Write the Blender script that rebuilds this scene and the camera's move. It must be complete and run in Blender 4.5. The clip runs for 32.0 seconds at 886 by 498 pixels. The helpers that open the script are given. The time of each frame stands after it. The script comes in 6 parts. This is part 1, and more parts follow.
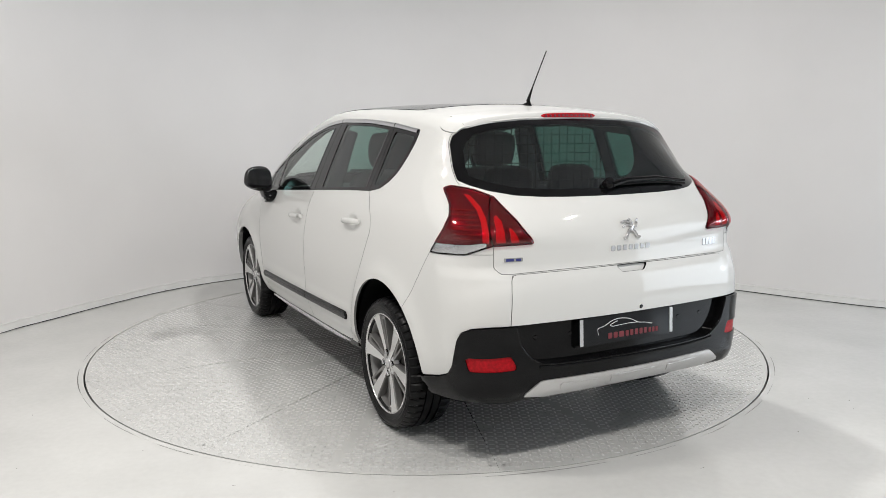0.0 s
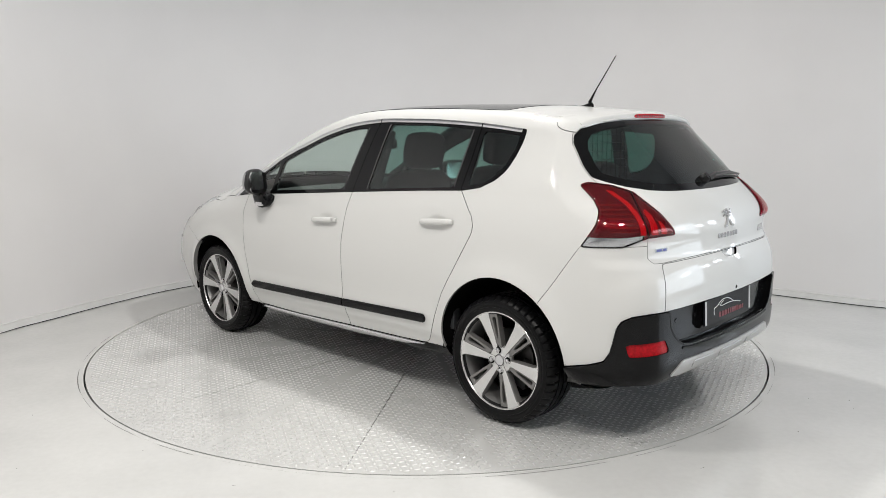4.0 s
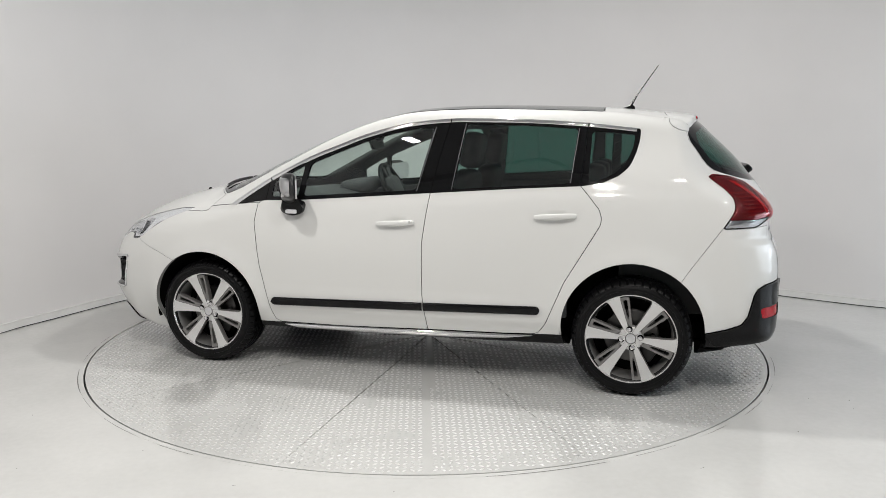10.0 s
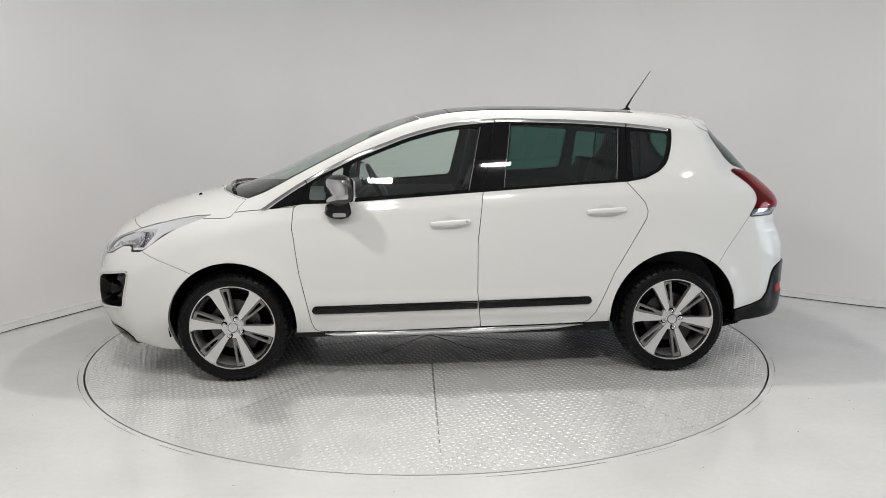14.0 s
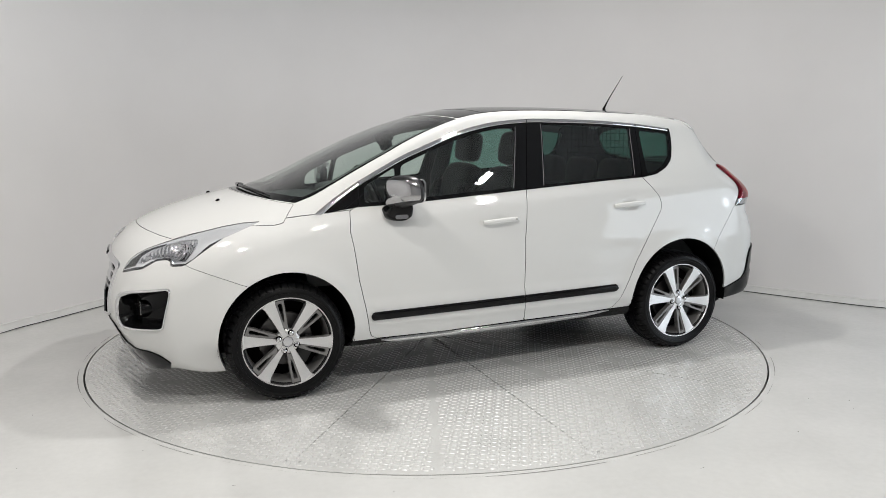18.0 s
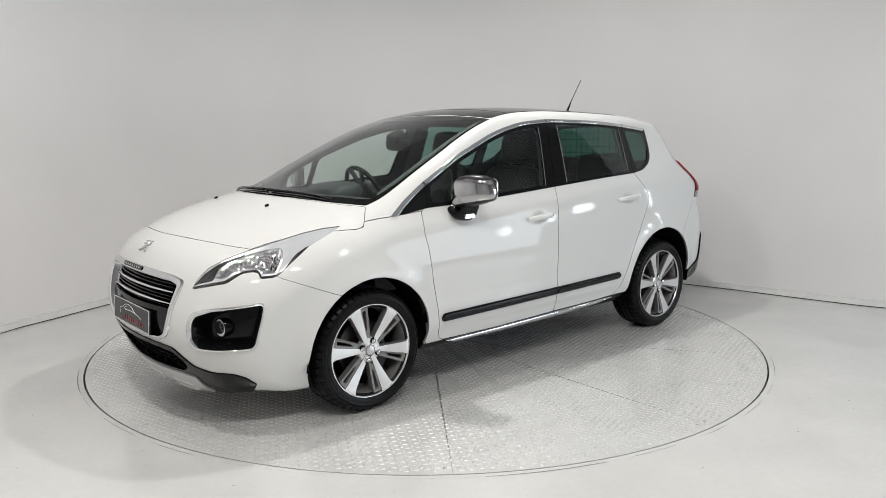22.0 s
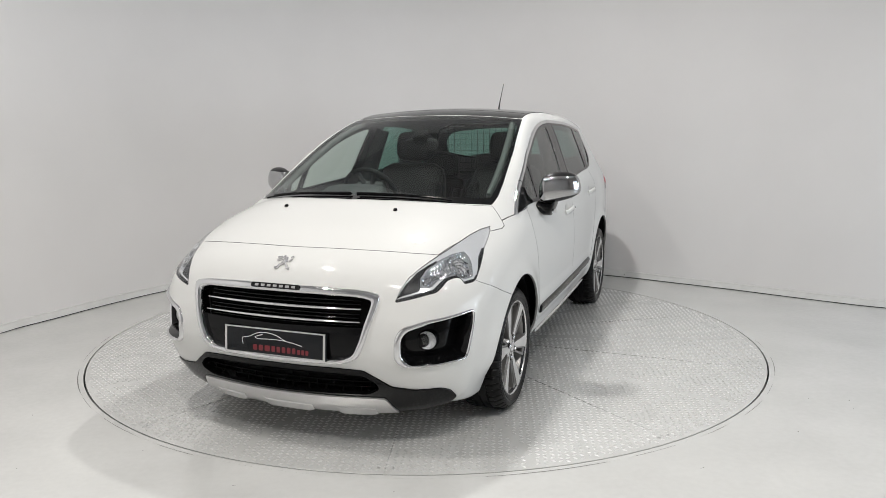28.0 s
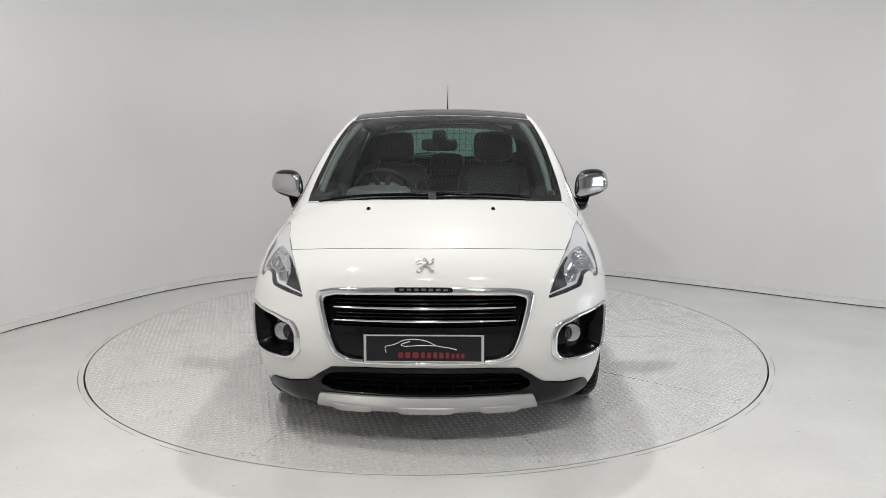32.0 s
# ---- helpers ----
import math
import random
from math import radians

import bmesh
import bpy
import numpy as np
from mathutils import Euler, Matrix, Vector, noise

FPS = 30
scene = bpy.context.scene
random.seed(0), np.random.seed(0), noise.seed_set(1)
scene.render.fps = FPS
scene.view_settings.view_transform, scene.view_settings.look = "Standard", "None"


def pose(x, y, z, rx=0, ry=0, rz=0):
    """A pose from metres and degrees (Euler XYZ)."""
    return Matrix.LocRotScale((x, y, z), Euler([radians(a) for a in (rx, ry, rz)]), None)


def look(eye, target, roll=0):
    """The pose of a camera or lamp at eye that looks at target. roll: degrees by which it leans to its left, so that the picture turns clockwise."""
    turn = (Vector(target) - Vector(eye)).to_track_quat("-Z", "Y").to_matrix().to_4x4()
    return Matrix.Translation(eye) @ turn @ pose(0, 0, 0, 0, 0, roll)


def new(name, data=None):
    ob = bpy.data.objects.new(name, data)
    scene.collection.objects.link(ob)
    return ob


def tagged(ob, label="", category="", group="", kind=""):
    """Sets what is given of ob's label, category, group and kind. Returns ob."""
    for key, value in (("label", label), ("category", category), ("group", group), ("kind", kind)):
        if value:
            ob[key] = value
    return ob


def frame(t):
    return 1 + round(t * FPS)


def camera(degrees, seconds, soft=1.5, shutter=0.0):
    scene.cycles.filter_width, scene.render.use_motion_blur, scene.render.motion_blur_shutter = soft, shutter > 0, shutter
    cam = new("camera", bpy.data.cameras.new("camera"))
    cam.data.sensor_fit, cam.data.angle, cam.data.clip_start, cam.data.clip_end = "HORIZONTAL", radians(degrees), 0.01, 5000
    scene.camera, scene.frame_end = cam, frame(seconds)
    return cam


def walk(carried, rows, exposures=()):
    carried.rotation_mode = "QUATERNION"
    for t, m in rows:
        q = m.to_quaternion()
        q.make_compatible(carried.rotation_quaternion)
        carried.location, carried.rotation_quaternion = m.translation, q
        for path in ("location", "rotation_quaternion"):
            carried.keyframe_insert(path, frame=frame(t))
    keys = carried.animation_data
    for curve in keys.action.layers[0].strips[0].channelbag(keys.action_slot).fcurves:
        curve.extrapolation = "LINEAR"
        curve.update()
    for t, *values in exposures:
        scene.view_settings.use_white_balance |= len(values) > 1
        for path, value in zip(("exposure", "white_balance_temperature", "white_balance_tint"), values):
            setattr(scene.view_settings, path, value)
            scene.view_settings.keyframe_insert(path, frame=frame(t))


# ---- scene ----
# ---- camera: stands still on its tripod ----
EYE_AT = (0.0, -5.3046, 1.4604)
cam = camera(60.77, 32.0, soft=0.7)
EYE = look(EYE_AT, (0.0194, -4.3170, 1.3045), roll=-0.243)
walk(cam, [(0.0, EYE), (32.0, EYE)], [(0.0, -0.88), (4.0, -0.90), (8.0, -0.96), (13.0, -1.03), (20.0, -1.04), (32.0, -1.01)])

# ---- light: an indoor studio lit by ceiling panels ----
world = bpy.data.worlds.new("studio_world")
scene.world = world
world.use_nodes = True
world.node_tree.nodes["Background"].inputs[0].default_value = (0.8, 0.82, 0.85, 1)
world.node_tree.nodes["Background"].inputs[1].default_value = 0.02


def area_lamp(x, y, z, sx, sy, watts, aim=None, colour=(1, 0.985, 0.96)):
    """A rectangular area lamp that shines down, or at aim: ceiling panel, window light or fill."""
    data = bpy.data.lights.new("studio_area_light", "AREA")
    data.shape, data.size, data.size_y, data.energy, data.color = "RECTANGLE", sx, sy, watts, colour
    ob = new("studio_area_light", data)
    ob.matrix_world = look((x, y, z), aim or (x, y + 0.0001, 0))
    return ob


CEIL = 4.30
HANG = 3.50          # height of the lower lamp panels
DAY = (0.80, 0.90, 1.0)
WARM = (1, 0.968, 0.925)
# the bright panel over the car, smaller panels round it, daylight from small windows in the side wall, and an added
# wide fill
area_lamp(0.28, -0.18, HANG, 0.17, 0.17, 122)
for x, y, z, sx, sy, e in [(-1.6, -2.4, HANG, 0.10, 0.26, 84), (1.07, -4.38, 4.15, 0.33, 0.10, 122), (-0.41, -4.76, 4.15, 0.33, 0.10, 122), (3.0, -3.1, HANG, 0.10, 0.26, 56)]:
    area_lamp(x, y, z, sx, sy, e, None, WARM)
for y, z, sx, sz, e in ((0.86, 1.78, 0.56, 0.95, 72), (0.50, 1.35, 0.12, 0.90, 9), (-0.28, 1.50, 0.26, 0.30, 8), (-0.76, 1.42, 0.20, 0.34, 7), (-1.46, 1.32, 0.20, 0.46, 8)):
    area_lamp(6.20, y, z, sx, sz, e, (0.0, y, z), DAY)
# added bluish fill before the closed side wall, lifts the car's sides and shadows
area_lamp(6.22, -2.4, 1.25, 3.0, 2.0, 140, (0.0, -2.4, 1.25), DAY)

# ---- materials ----
MATS = {}


def material(name, colour, rough=0.5, metal=0.0, coat=0.0, grain=0.0, grain_scale=60.0, stain=0.0, stain_scale=3.0, bump=0.0, bump_scale=200.0, spec=0.5, emit=0.0, random_tint=0.0):
    """A procedural surface: base colour varied by fine grain and broad stains, with fine relief."""
    m = bpy.data.materials.new(name)
    m.use_nodes = True
    nt = m.node_tree
    b = nt.nodes["Principled BSDF"]
    b.inputs["Base Color"].default_value = (*colour, 1)
    b.inputs["Roughness"].default_value = rough
    b.inputs["Metallic"].default_value = metal
    b.inputs["Coat Weight"].default_value = coat
    b.inputs["Coat Roughness"].default_value = 0.045
    b.inputs["Specular IOR Level"].default_value = spec
    if emit:
        b.inputs["Emission Color"].default_value = (*colour, 1)
        b.inputs["Emission Strength"].default_value = emit
    co = nt.nodes.new("ShaderNodeTexCoord")
    last = None

    def layer(scale, amount, detail):
        nonlocal last
        n = nt.nodes.new("ShaderNodeTexNoise")
        n.inputs["Scale"].default_value, n.inputs["Detail"].default_value = scale, detail
        nt.links.new(co.outputs["Object"], n.inputs["Vector"])
        r = nt.nodes.new("ShaderNodeMapRange")
        r.inputs["From Min"].default_value, r.inputs["From Max"].default_value = 0.3, 0.7
        r.inputs["To Min"].default_value, r.inputs["To Max"].default_value = 1 - amount, 1 + amount * 0.5
        nt.links.new(n.outputs["Fac"], r.inputs["Value"])
        x = nt.nodes.new("ShaderNodeMix")
        x.data_type, x.blend_type = "RGBA", "MULTIPLY"
        x.inputs["Factor"].default_value = 1
        if last:
            nt.links.new(last, x.inputs["A"])
        else:
            x.inputs["A"].default_value = (*colour, 1)
        nt.links.new(r.outputs["Result"], x.inputs["B"])
        last = x.outputs["Result"]
        return n

    if grain:
        layer(grain_scale, grain, 3)
    if stain:
        n = layer(stain_scale, stain, 5)
        r = nt.nodes.new("ShaderNodeMapRange")
        r.inputs["To Min"].default_value, r.inputs["To Max"].default_value = rough * 0.8, min(1, rough * 1.25)
        nt.links.new(n.outputs["Fac"], r.inputs["Value"])
        nt.links.new(r.outputs["Result"], b.inputs["Roughness"])
    if random_tint:
        info = nt.nodes.new("ShaderNodeObjectInfo")
        r = nt.nodes.new("ShaderNodeMapRange")
        r.inputs["To Min"].default_value, r.inputs["To Max"].default_value = 1 - random_tint, 1 + random_tint
        nt.links.new(info.outputs["Random"], r.inputs["Value"])
        x = nt.nodes.new("ShaderNodeMix")
        x.data_type, x.blend_type = "RGBA", "MULTIPLY"
        x.inputs["Factor"].default_value = 1
        if last:
            nt.links.new(last, x.inputs["A"])
        else:
            x.inputs["A"].default_value = (*colour, 1)
        nt.links.new(r.outputs["Result"], x.inputs["B"])
        last = x.outputs["Result"]
    if last:
        nt.links.new(last, b.inputs["Base Color"])
    if bump:
        n = nt.nodes.new("ShaderNodeTexNoise")
        n.inputs["Scale"].default_value = bump_scale
        nt.links.new(co.outputs["Object"], n.inputs["Vector"])
        k = nt.nodes.new("ShaderNodeBump")
        k.inputs["Strength"].default_value, k.inputs["Distance"].default_value = bump, 0.002
        nt.links.new(n.outputs["Fac"], k.inputs["Height"])
        nt.links.new(k.outputs["Normal"], b.inputs["Normal"])
    MATS[name] = m
    return m


def glass(name, tint, base=0.075, rough=0.0):
    """A thin tinted pane: it lets tinted light through and mirrors more at a grazing angle."""
    m = bpy.data.materials.new(name)
    m.use_nodes = True
    nt = m.node_tree
    nt.nodes.clear()
    out = nt.nodes.new("ShaderNodeOutputMaterial")
    mix = nt.nodes.new("ShaderNodeMixShader")
    tr = nt.nodes.new("ShaderNodeBsdfTransparent")
    gl = nt.nodes.new("ShaderNodeBsdfGlossy")
    tr.inputs["Color"].default_value = (*tint, 1)
    gl.inputs["Roughness"].default_value = rough
    gl.inputs["Color"].default_value = (1, 1, 1, 1)
    lw = nt.nodes.new("ShaderNodeLayerWeight")
    lw.inputs["Blend"].default_value = 0.5
    p = nt.nodes.new("ShaderNodeMath")
    p.operation = "POWER"
    p.inputs[1].default_value = 5.5
    nt.links.new(lw.outputs["Facing"], p.inputs[0])
    r = nt.nodes.new("ShaderNodeMapRange")
    r.inputs["To Min"].default_value, r.inputs["To Max"].default_value = base, 0.9
    nt.links.new(p.outputs[0], r.inputs["Value"])
    nt.links.new(r.outputs["Result"], mix.inputs[0])
    nt.links.new(tr.outputs[0], mix.inputs[1])
    nt.links.new(gl.outputs[0], mix.inputs[2])
    nt.links.new(mix.outputs[0], out.inputs[0])
    MATS[name] = m
    return m


material("floor_epoxy", (0.62, 0.62, 0.605), 0.22, coat=0.25, stain=0.08, stain_scale=1.6, grain=0.03, grain_scale=30, bump=0.04, bump_scale=14)
material("wall_paint", (0.79, 0.78, 0.78), 0.55, stain=0.03, stain_scale=1.2, bump=0.05, bump_scale=90)
material("room_paint", (0.46, 0.46, 0.465), 0.6, stain=0.05)
material("skirting_paint", (0.80, 0.80, 0.79), 0.35, stain=0.06, stain_scale=9)
material("ceiling_paint", (0.48, 0.48, 0.485), 0.8, stain=0.05)
material("plate_steel", (0.66, 0.66, 0.645), 0.24, metal=0.20, coat=0.3, stain=0.04, stain_scale=2.5, grain=0.04, grain_scale=120, random_tint=0.015)
material("tread_steel", (0.70, 0.70, 0.69), 0.28, metal=0.35, stain=0.05, stain_scale=4)
material("dark_gap", (0.02, 0.02, 0.02), 0.7)
# turned-in edges of the white panels: the gaps' shade is put into this grey
material("panel_edge_shade", (0.26, 0.26, 0.255), 0.6)
material("steel_edge", (0.45, 0.45, 0.44), 0.35, metal=0.6, stain=0.2, stain_scale=20)
material("white_paint", (0.68, 0.68, 0.665), 0.45, coat=0.75, spec=0.1)
material("black_plastic", (0.004, 0.004, 0.0045), 0.11, bump=0.01, bump_scale=600, spec=0.20)
material("gloss_black", (0.004, 0.004, 0.0045), 0.03, spec=0.28)
material("chrome", (0.70, 0.70, 0.71), 0.07, metal=1.0)
material("satin_silver", (0.60, 0.595, 0.59), 0.32, metal=0.65, grain=0.05, grain_scale=300)
material("wheel_face", (0.686, 0.682, 0.678), 0.30, metal=0.70, grain=0.05, grain_scale=250)
material("wheel_grey", (0.20, 0.195, 0.19), 0.38, metal=0.4)
material("barrel_dark", (0.025, 0.025, 0.025), 0.45, metal=0.3)
material("barrel_grey", (0.30, 0.295, 0.29), 0.36, metal=0.6, grain=0.05, grain_scale=90)
material("rubber", (0.004, 0.004, 0.0044), 0.36, bump=0.06, bump_scale=300, spec=0.16)
material("underbody", (0.003, 0.003, 0.003), 0.8, spec=0.1)
material("brake_steel", (0.10, 0.097, 0.095), 0.4, metal=1.0)
material("interior_grey", (0.045, 0.047, 0.05), 0.6, bump=0.2, bump_scale=500, stain=0.1)
material("leather", (0.012, 0.012, 0.013), 0.50, spec=0.25, bump=0.25, bump_scale=180)
material("badge_silver", (0.62, 0.62, 0.63), 0.18, metal=0.65)
material("light_trim", (0.085, 0.09, 0.087), 0.7, grain=0.05)
glass("clear_glass", (0.80, 0.88, 0.84))
glass("tinted_glass", (0.19, 0.34, 0.30))
glass("roof_glass", (0.05, 0.055, 0.055), base=0.04)
glass("lamp_glass", (0.96, 0.97, 0.98), base=0.05)


# ---- mesh helpers ----
def mesh_object(name, verts, faces, mat, parent=None, label="", smooth=False, normals=None, at=None, slots=None):
    me = bpy.data.meshes.new(name)
    me.from_pydata([tuple(map(float, v)) for v in verts] if not isinstance(verts, np.ndarray) else verts.tolist(), [], faces if isinstance(faces, list) else faces.tolist())
    if smooth:
        me.shade_smooth()
    if normals is not None:
        me.normals_split_custom_set_from_vertices(normals.tolist())
    for m in (mat if isinstance(mat, (list, tuple)) else [mat]):
        me.materials.append(MATS[m])
    if slots is not None:
        me.polygons.foreach_set("material_index", slots)
    ob = new(name, me)
    if parent is not None:
        ob.parent = parent
    if at is not None:
        ob.location = at
    if label:
        ob["label"] = label
    return ob


def part(name, bm, mat, parent=None, label="", smooth=True, angle=35):
    """Links a bmesh as one mesh object under a thing or a part."""
    me = bpy.data.meshes.new(name)
    bmesh.ops.recalc_face_normals(bm, faces=bm.faces)
    for e in bm.edges:
        e.smooth = len(e.link_faces) == 2 and e.calc_face_angle(0) < radians(angle)
    for f in bm.faces:
        f.smooth = smooth
    bm.to_mesh(me)
    bm.free()
    for m in (mat if isinstance(mat, (list, tuple)) else [mat]):
        me.materials.append(MATS[m])
    ob = new(name, me)
    if parent is not None:
        ob.parent = parent
    if label:
        ob["label"] = label
    return ob


def box(bm, x0, x1, y0, y1, z0, z1, bevel=0.0, seg=2):
    r = bmesh.ops.create_cube(bm, size=1, matrix=Matrix.LocRotScale(((x0 + x1) / 2, (y0 + y1) / 2, (z0 + z1) / 2), None, (x1 - x0, y1 - y0, z1 - z0)))
    if bevel:
        es = list({e for v in r["verts"] for e in v.link_edges})
        bmesh.ops.bevel(bm, geom=es, offset=bevel, segments=seg, affect="EDGES", profile=0.6)
    return r


def lathe(bm, rows, n, m=Matrix(), mats=None, close=False):
    """Revolves rows of (radius, height along the axis) about the local z axis."""
    rings = []
    for r, z in rows:
        rings.append([bm.verts.new(m @ Vector((r * math.cos(6.28318531 * k / n), r * math.sin(6.28318531 * k / n), z))) for k in range(n)])
    for i in range(len(rings) - 1):
        for k in range(n):
            f = bm.faces.new((rings[i][k], rings[i][(k + 1) % n], rings[i + 1][(k + 1) % n], rings[i + 1][k]))
            if mats:
                f.material_index = mats[i]
    if close:
        for ring in (rings[0], rings[-1]):
            bm.faces.new(ring)
    return rings


def tube(bm, pts, r, n=8, cap=True):
    """A round bar along the points; r is one radius or one for each point."""
    pts = [Vector(p) for p in pts]
    rs = r if isinstance(r, (list, tuple)) else [r] * len(pts)
    rings = []
    up = Vector((0, 0, 1))
    for i, p in enumerate(pts):
        d = (pts[min(i + 1, len(pts) - 1)] - pts[max(i - 1, 0)]).normalized()
        a = d.cross(up)
        if a.length < 1e-3:
            a = d.cross(Vector((0, 1, 0)))
        a.normalize()
        b = d.cross(a)
        rings.append([bm.verts.new(p + rs[i] * (math.cos(6.28318531 * k / n) * a + math.sin(6.28318531 * k / n) * b)) for k in range(n)])
    for i in range(len(rings) - 1):
        for k in range(n):
            bm.faces.new((rings[i][k], rings[i][(k + 1) % n], rings[i + 1][(k + 1) % n], rings[i + 1][k]))
    if cap:
        bm.faces.new(rings[0])
        bm.faces.new(rings[-1])


def hermite(xs, ys):
    """A smooth curve through the points, as a function on arrays."""
    xs, ys = np.asarray(xs, float), np.asarray(ys, float)
    ms = np.gradient(ys, xs)

    def at(x):
        x = np.clip(x, xs[0], xs[-1])
        i = np.clip(np.searchsorted(xs, x) - 1, 0, len(xs) - 2)
        h = xs[i + 1] - xs[i]
        s = (x - xs[i]) / h
        return (2 * s**3 - 3 * s**2 + 1) * ys[i] + (s**3 - 2 * s**2 + s) * h * ms[i] + (3 * s**2 - 2 * s**3) * ys[i + 1] + (s**3 - s**2) * h * ms[i + 1]
    return at


def spline2(pts, per=8, closed=False):
    """Points along a smooth curve through the given points."""
    p = np.asarray(pts, float)
    n = len(p)
    out = []
    for i in range(n if closed else n - 1):
        if closed:
            a, b, c, d = p[i - 1], p[i], p[(i + 1) % n], p[(i + 2) % n]
        else:
            a, b, c, d = p[max(i - 1, 0)], p[i], p[i + 1], p[min(i + 2, n - 1)]
        for k in range(per):
            s = k / per
            out.append(0.5 * (2 * b + (c - a) * s + (2 * a - 5 * b + 4 * c - d) * s * s + (3 * b - a - 3 * c + d) * s**3))
    if not closed:
        out.append(p[-1])
    return np.array(out)


# ---- the studio ----
RIM = 2.258          # radius of the turntable's dark joint
WALL_PTS = [(-3.37, -7.6), (-3.45, -4.5), (-3.42, -2.2), (-3.32, -0.8), (-3.145, 0.115), (-2.95, 0.57), (-2.70, 1.11), (-2.41, 1.60), (-2.0, 2.035), (-1.40, 2.43), (-0.7, 2.69), (0.0, 2.77), (0.9, 2.60), (1.81, 2.150), (2.38, 1.735), (2.77, 1.440), (3.17, 1.10), (3.72, 0.68), (4.35, 0.42), (5.25, 0.42), (6.28, 0.62)]
WALL_LINE = spline2(WALL_PTS, 10)


def wall_strip(line, depth, z0, z1, name, mat, lip=0.0):
    """A wall of some thickness along a plan line; its inner face lies on the line."""
    n = len(line)
    t = np.gradient(line, axis=0)
    t /= np.linalg.norm(t, axis=1)[:, None]
    out = np.stack([-t[:, 1], t[:, 0]], 1)
    v = []
    for off, z in ((0, z0), (0, z1), (depth, z1), (depth, z0)):
        v += [(*(line[i] + out[i] * off), z) for i in range(n)]
    f = [(k * n + i, ((k + 1) % 4) * n + i, ((k + 1) % 4) * n + i + 1, k * n + i + 1) for k in range(4) for i in range(n - 1)]
    f += [(0, 3 * n, 2 * n, n), (n - 1, 2 * n - 1, 3 * n - 1, 4 * n - 1)]
    ob = mesh_object(name, v, f, mat)
    return ob, out


wall, wall_out = wall_strip(WALL_LINE, 0.15, -0.05, CEIL, "wall_curved", "wall_paint")
wall.data.shade_smooth()
wall.data.set_sharp_from_angle(angle=radians(40))
tagged(wall, "smooth curved studio wall painted matt white", "wall", kind="structure")
board, _ = wall_strip(WALL_LINE - wall_out * 0.016, 0.014, 0.008, 0.056, "baseboard", "skirting_paint")
board.data.shade_smooth()
board.data.set_sharp_from_angle(angle=radians(40))
tagged(board, "low white painted skirting board along the curved wall", "skirting board", kind="structure")
joint_ob, _ = wall_strip(WALL_LINE - wall_out * 0.008, 0.006, 0.0005, 0.0075, "floor_joint", "dark_gap")
tagged(joint_ob, "dark open joint under the skirting board", "joint", kind="structure")
lip_ob, _ = wall_strip(WALL_LINE - wall_out * 0.020, 0.018, 0.057, 0.065, "trim", "skirting_paint")
tagged(lip_ob, "thin white capping strip on the skirting board", "trim", kind="structure")

bm = bmesh.new()
SEG = 180
inner = [bm.verts.new(((RIM + 0.034) * math.cos(math.tau * k / SEG), (RIM + 0.034) * math.sin(math.tau * k / SEG), 0)) for k in range(SEG)]
outer = []
for k in range(SEG):
    c, s_ = math.cos(math.tau * k / SEG), math.sin(math.tau * k / SEG)
    d = 9.0 / max(abs(c), abs(s_))
    outer.append(bm.verts.new((d * c, d * s_, 0)))
low = [bm.verts.new((v.co.x, v.co.y, -0.06)) for v in inner]
for k in range(SEG):
    bm.faces.new((inner[k], outer[k], outer[(k + 1) % SEG], inner[(k + 1) % SEG]))
    bm.faces.new((low[k], inner[k], inner[(k + 1) % SEG], low[(k + 1) % SEG]))
floor = part("floor", bm, "floor_epoxy")
tagged(floor, "glossy pale grey epoxy studio floor with faint scuffs", "floor", kind="structure")
bm = bmesh.new()
lathe(bm, [(RIM + 0.0339, -0.055), (RIM + 0.0339, 0.0003), (RIM + 0.007, 0.0003), (RIM + 0.006, -0.001), (RIM + 0.006, -0.055)], 180)
tagged(part("turntable_kerb_ring", bm, "floor_epoxy"), "flush painted steel ring set in the floor round the turntable", "steel ring", kind="structure")
bm = bmesh.new()
lathe(bm, [(0.05, -0.056), (RIM + 0.033, -0.056)], 120)
tagged(part("pit_floor", bm, "dark_gap"), "dark pit bottom under the turntable", "pit", kind="structure")

bm = bmesh.new()
box(bm, -9, 9, -9, 9, CEIL, CEIL + 0.1)
tagged(part("ceiling", bm, "ceiling_paint"), "plain grey studio ceiling", "ceiling", kind="structure")
for nm, b_ in (("wall_back", (-9, 9, -7.9, -7.75)), ("wall_side", (6.3, 6.45, -7.74, 8.9)), ("wall_far_side", (-9, -8.85, -7.74, 8.9))):
    bm = bmesh.new()
    box(bm, *b_, -0.05, CEIL - 0.002)
    tagged(part(nm, bm, "room_paint"), "plain grey studio wall", "wall", kind="structure")

# slim roof beams, seen in the panes and on the paint
for k, y in enumerate((-6.2, -4.4, -1.2, 1.0)):
    bm = bmesh.new()
    box(bm, -8.8, 6.2, y - 0.05, y + 0.05, CEIL - 0.10, CEIL - 0.004, 0.01)
    tagged(part("ceiling_beam", bm, "room_paint"), "slim pale grey steel beam under the ceiling", "beam", kind="structure")

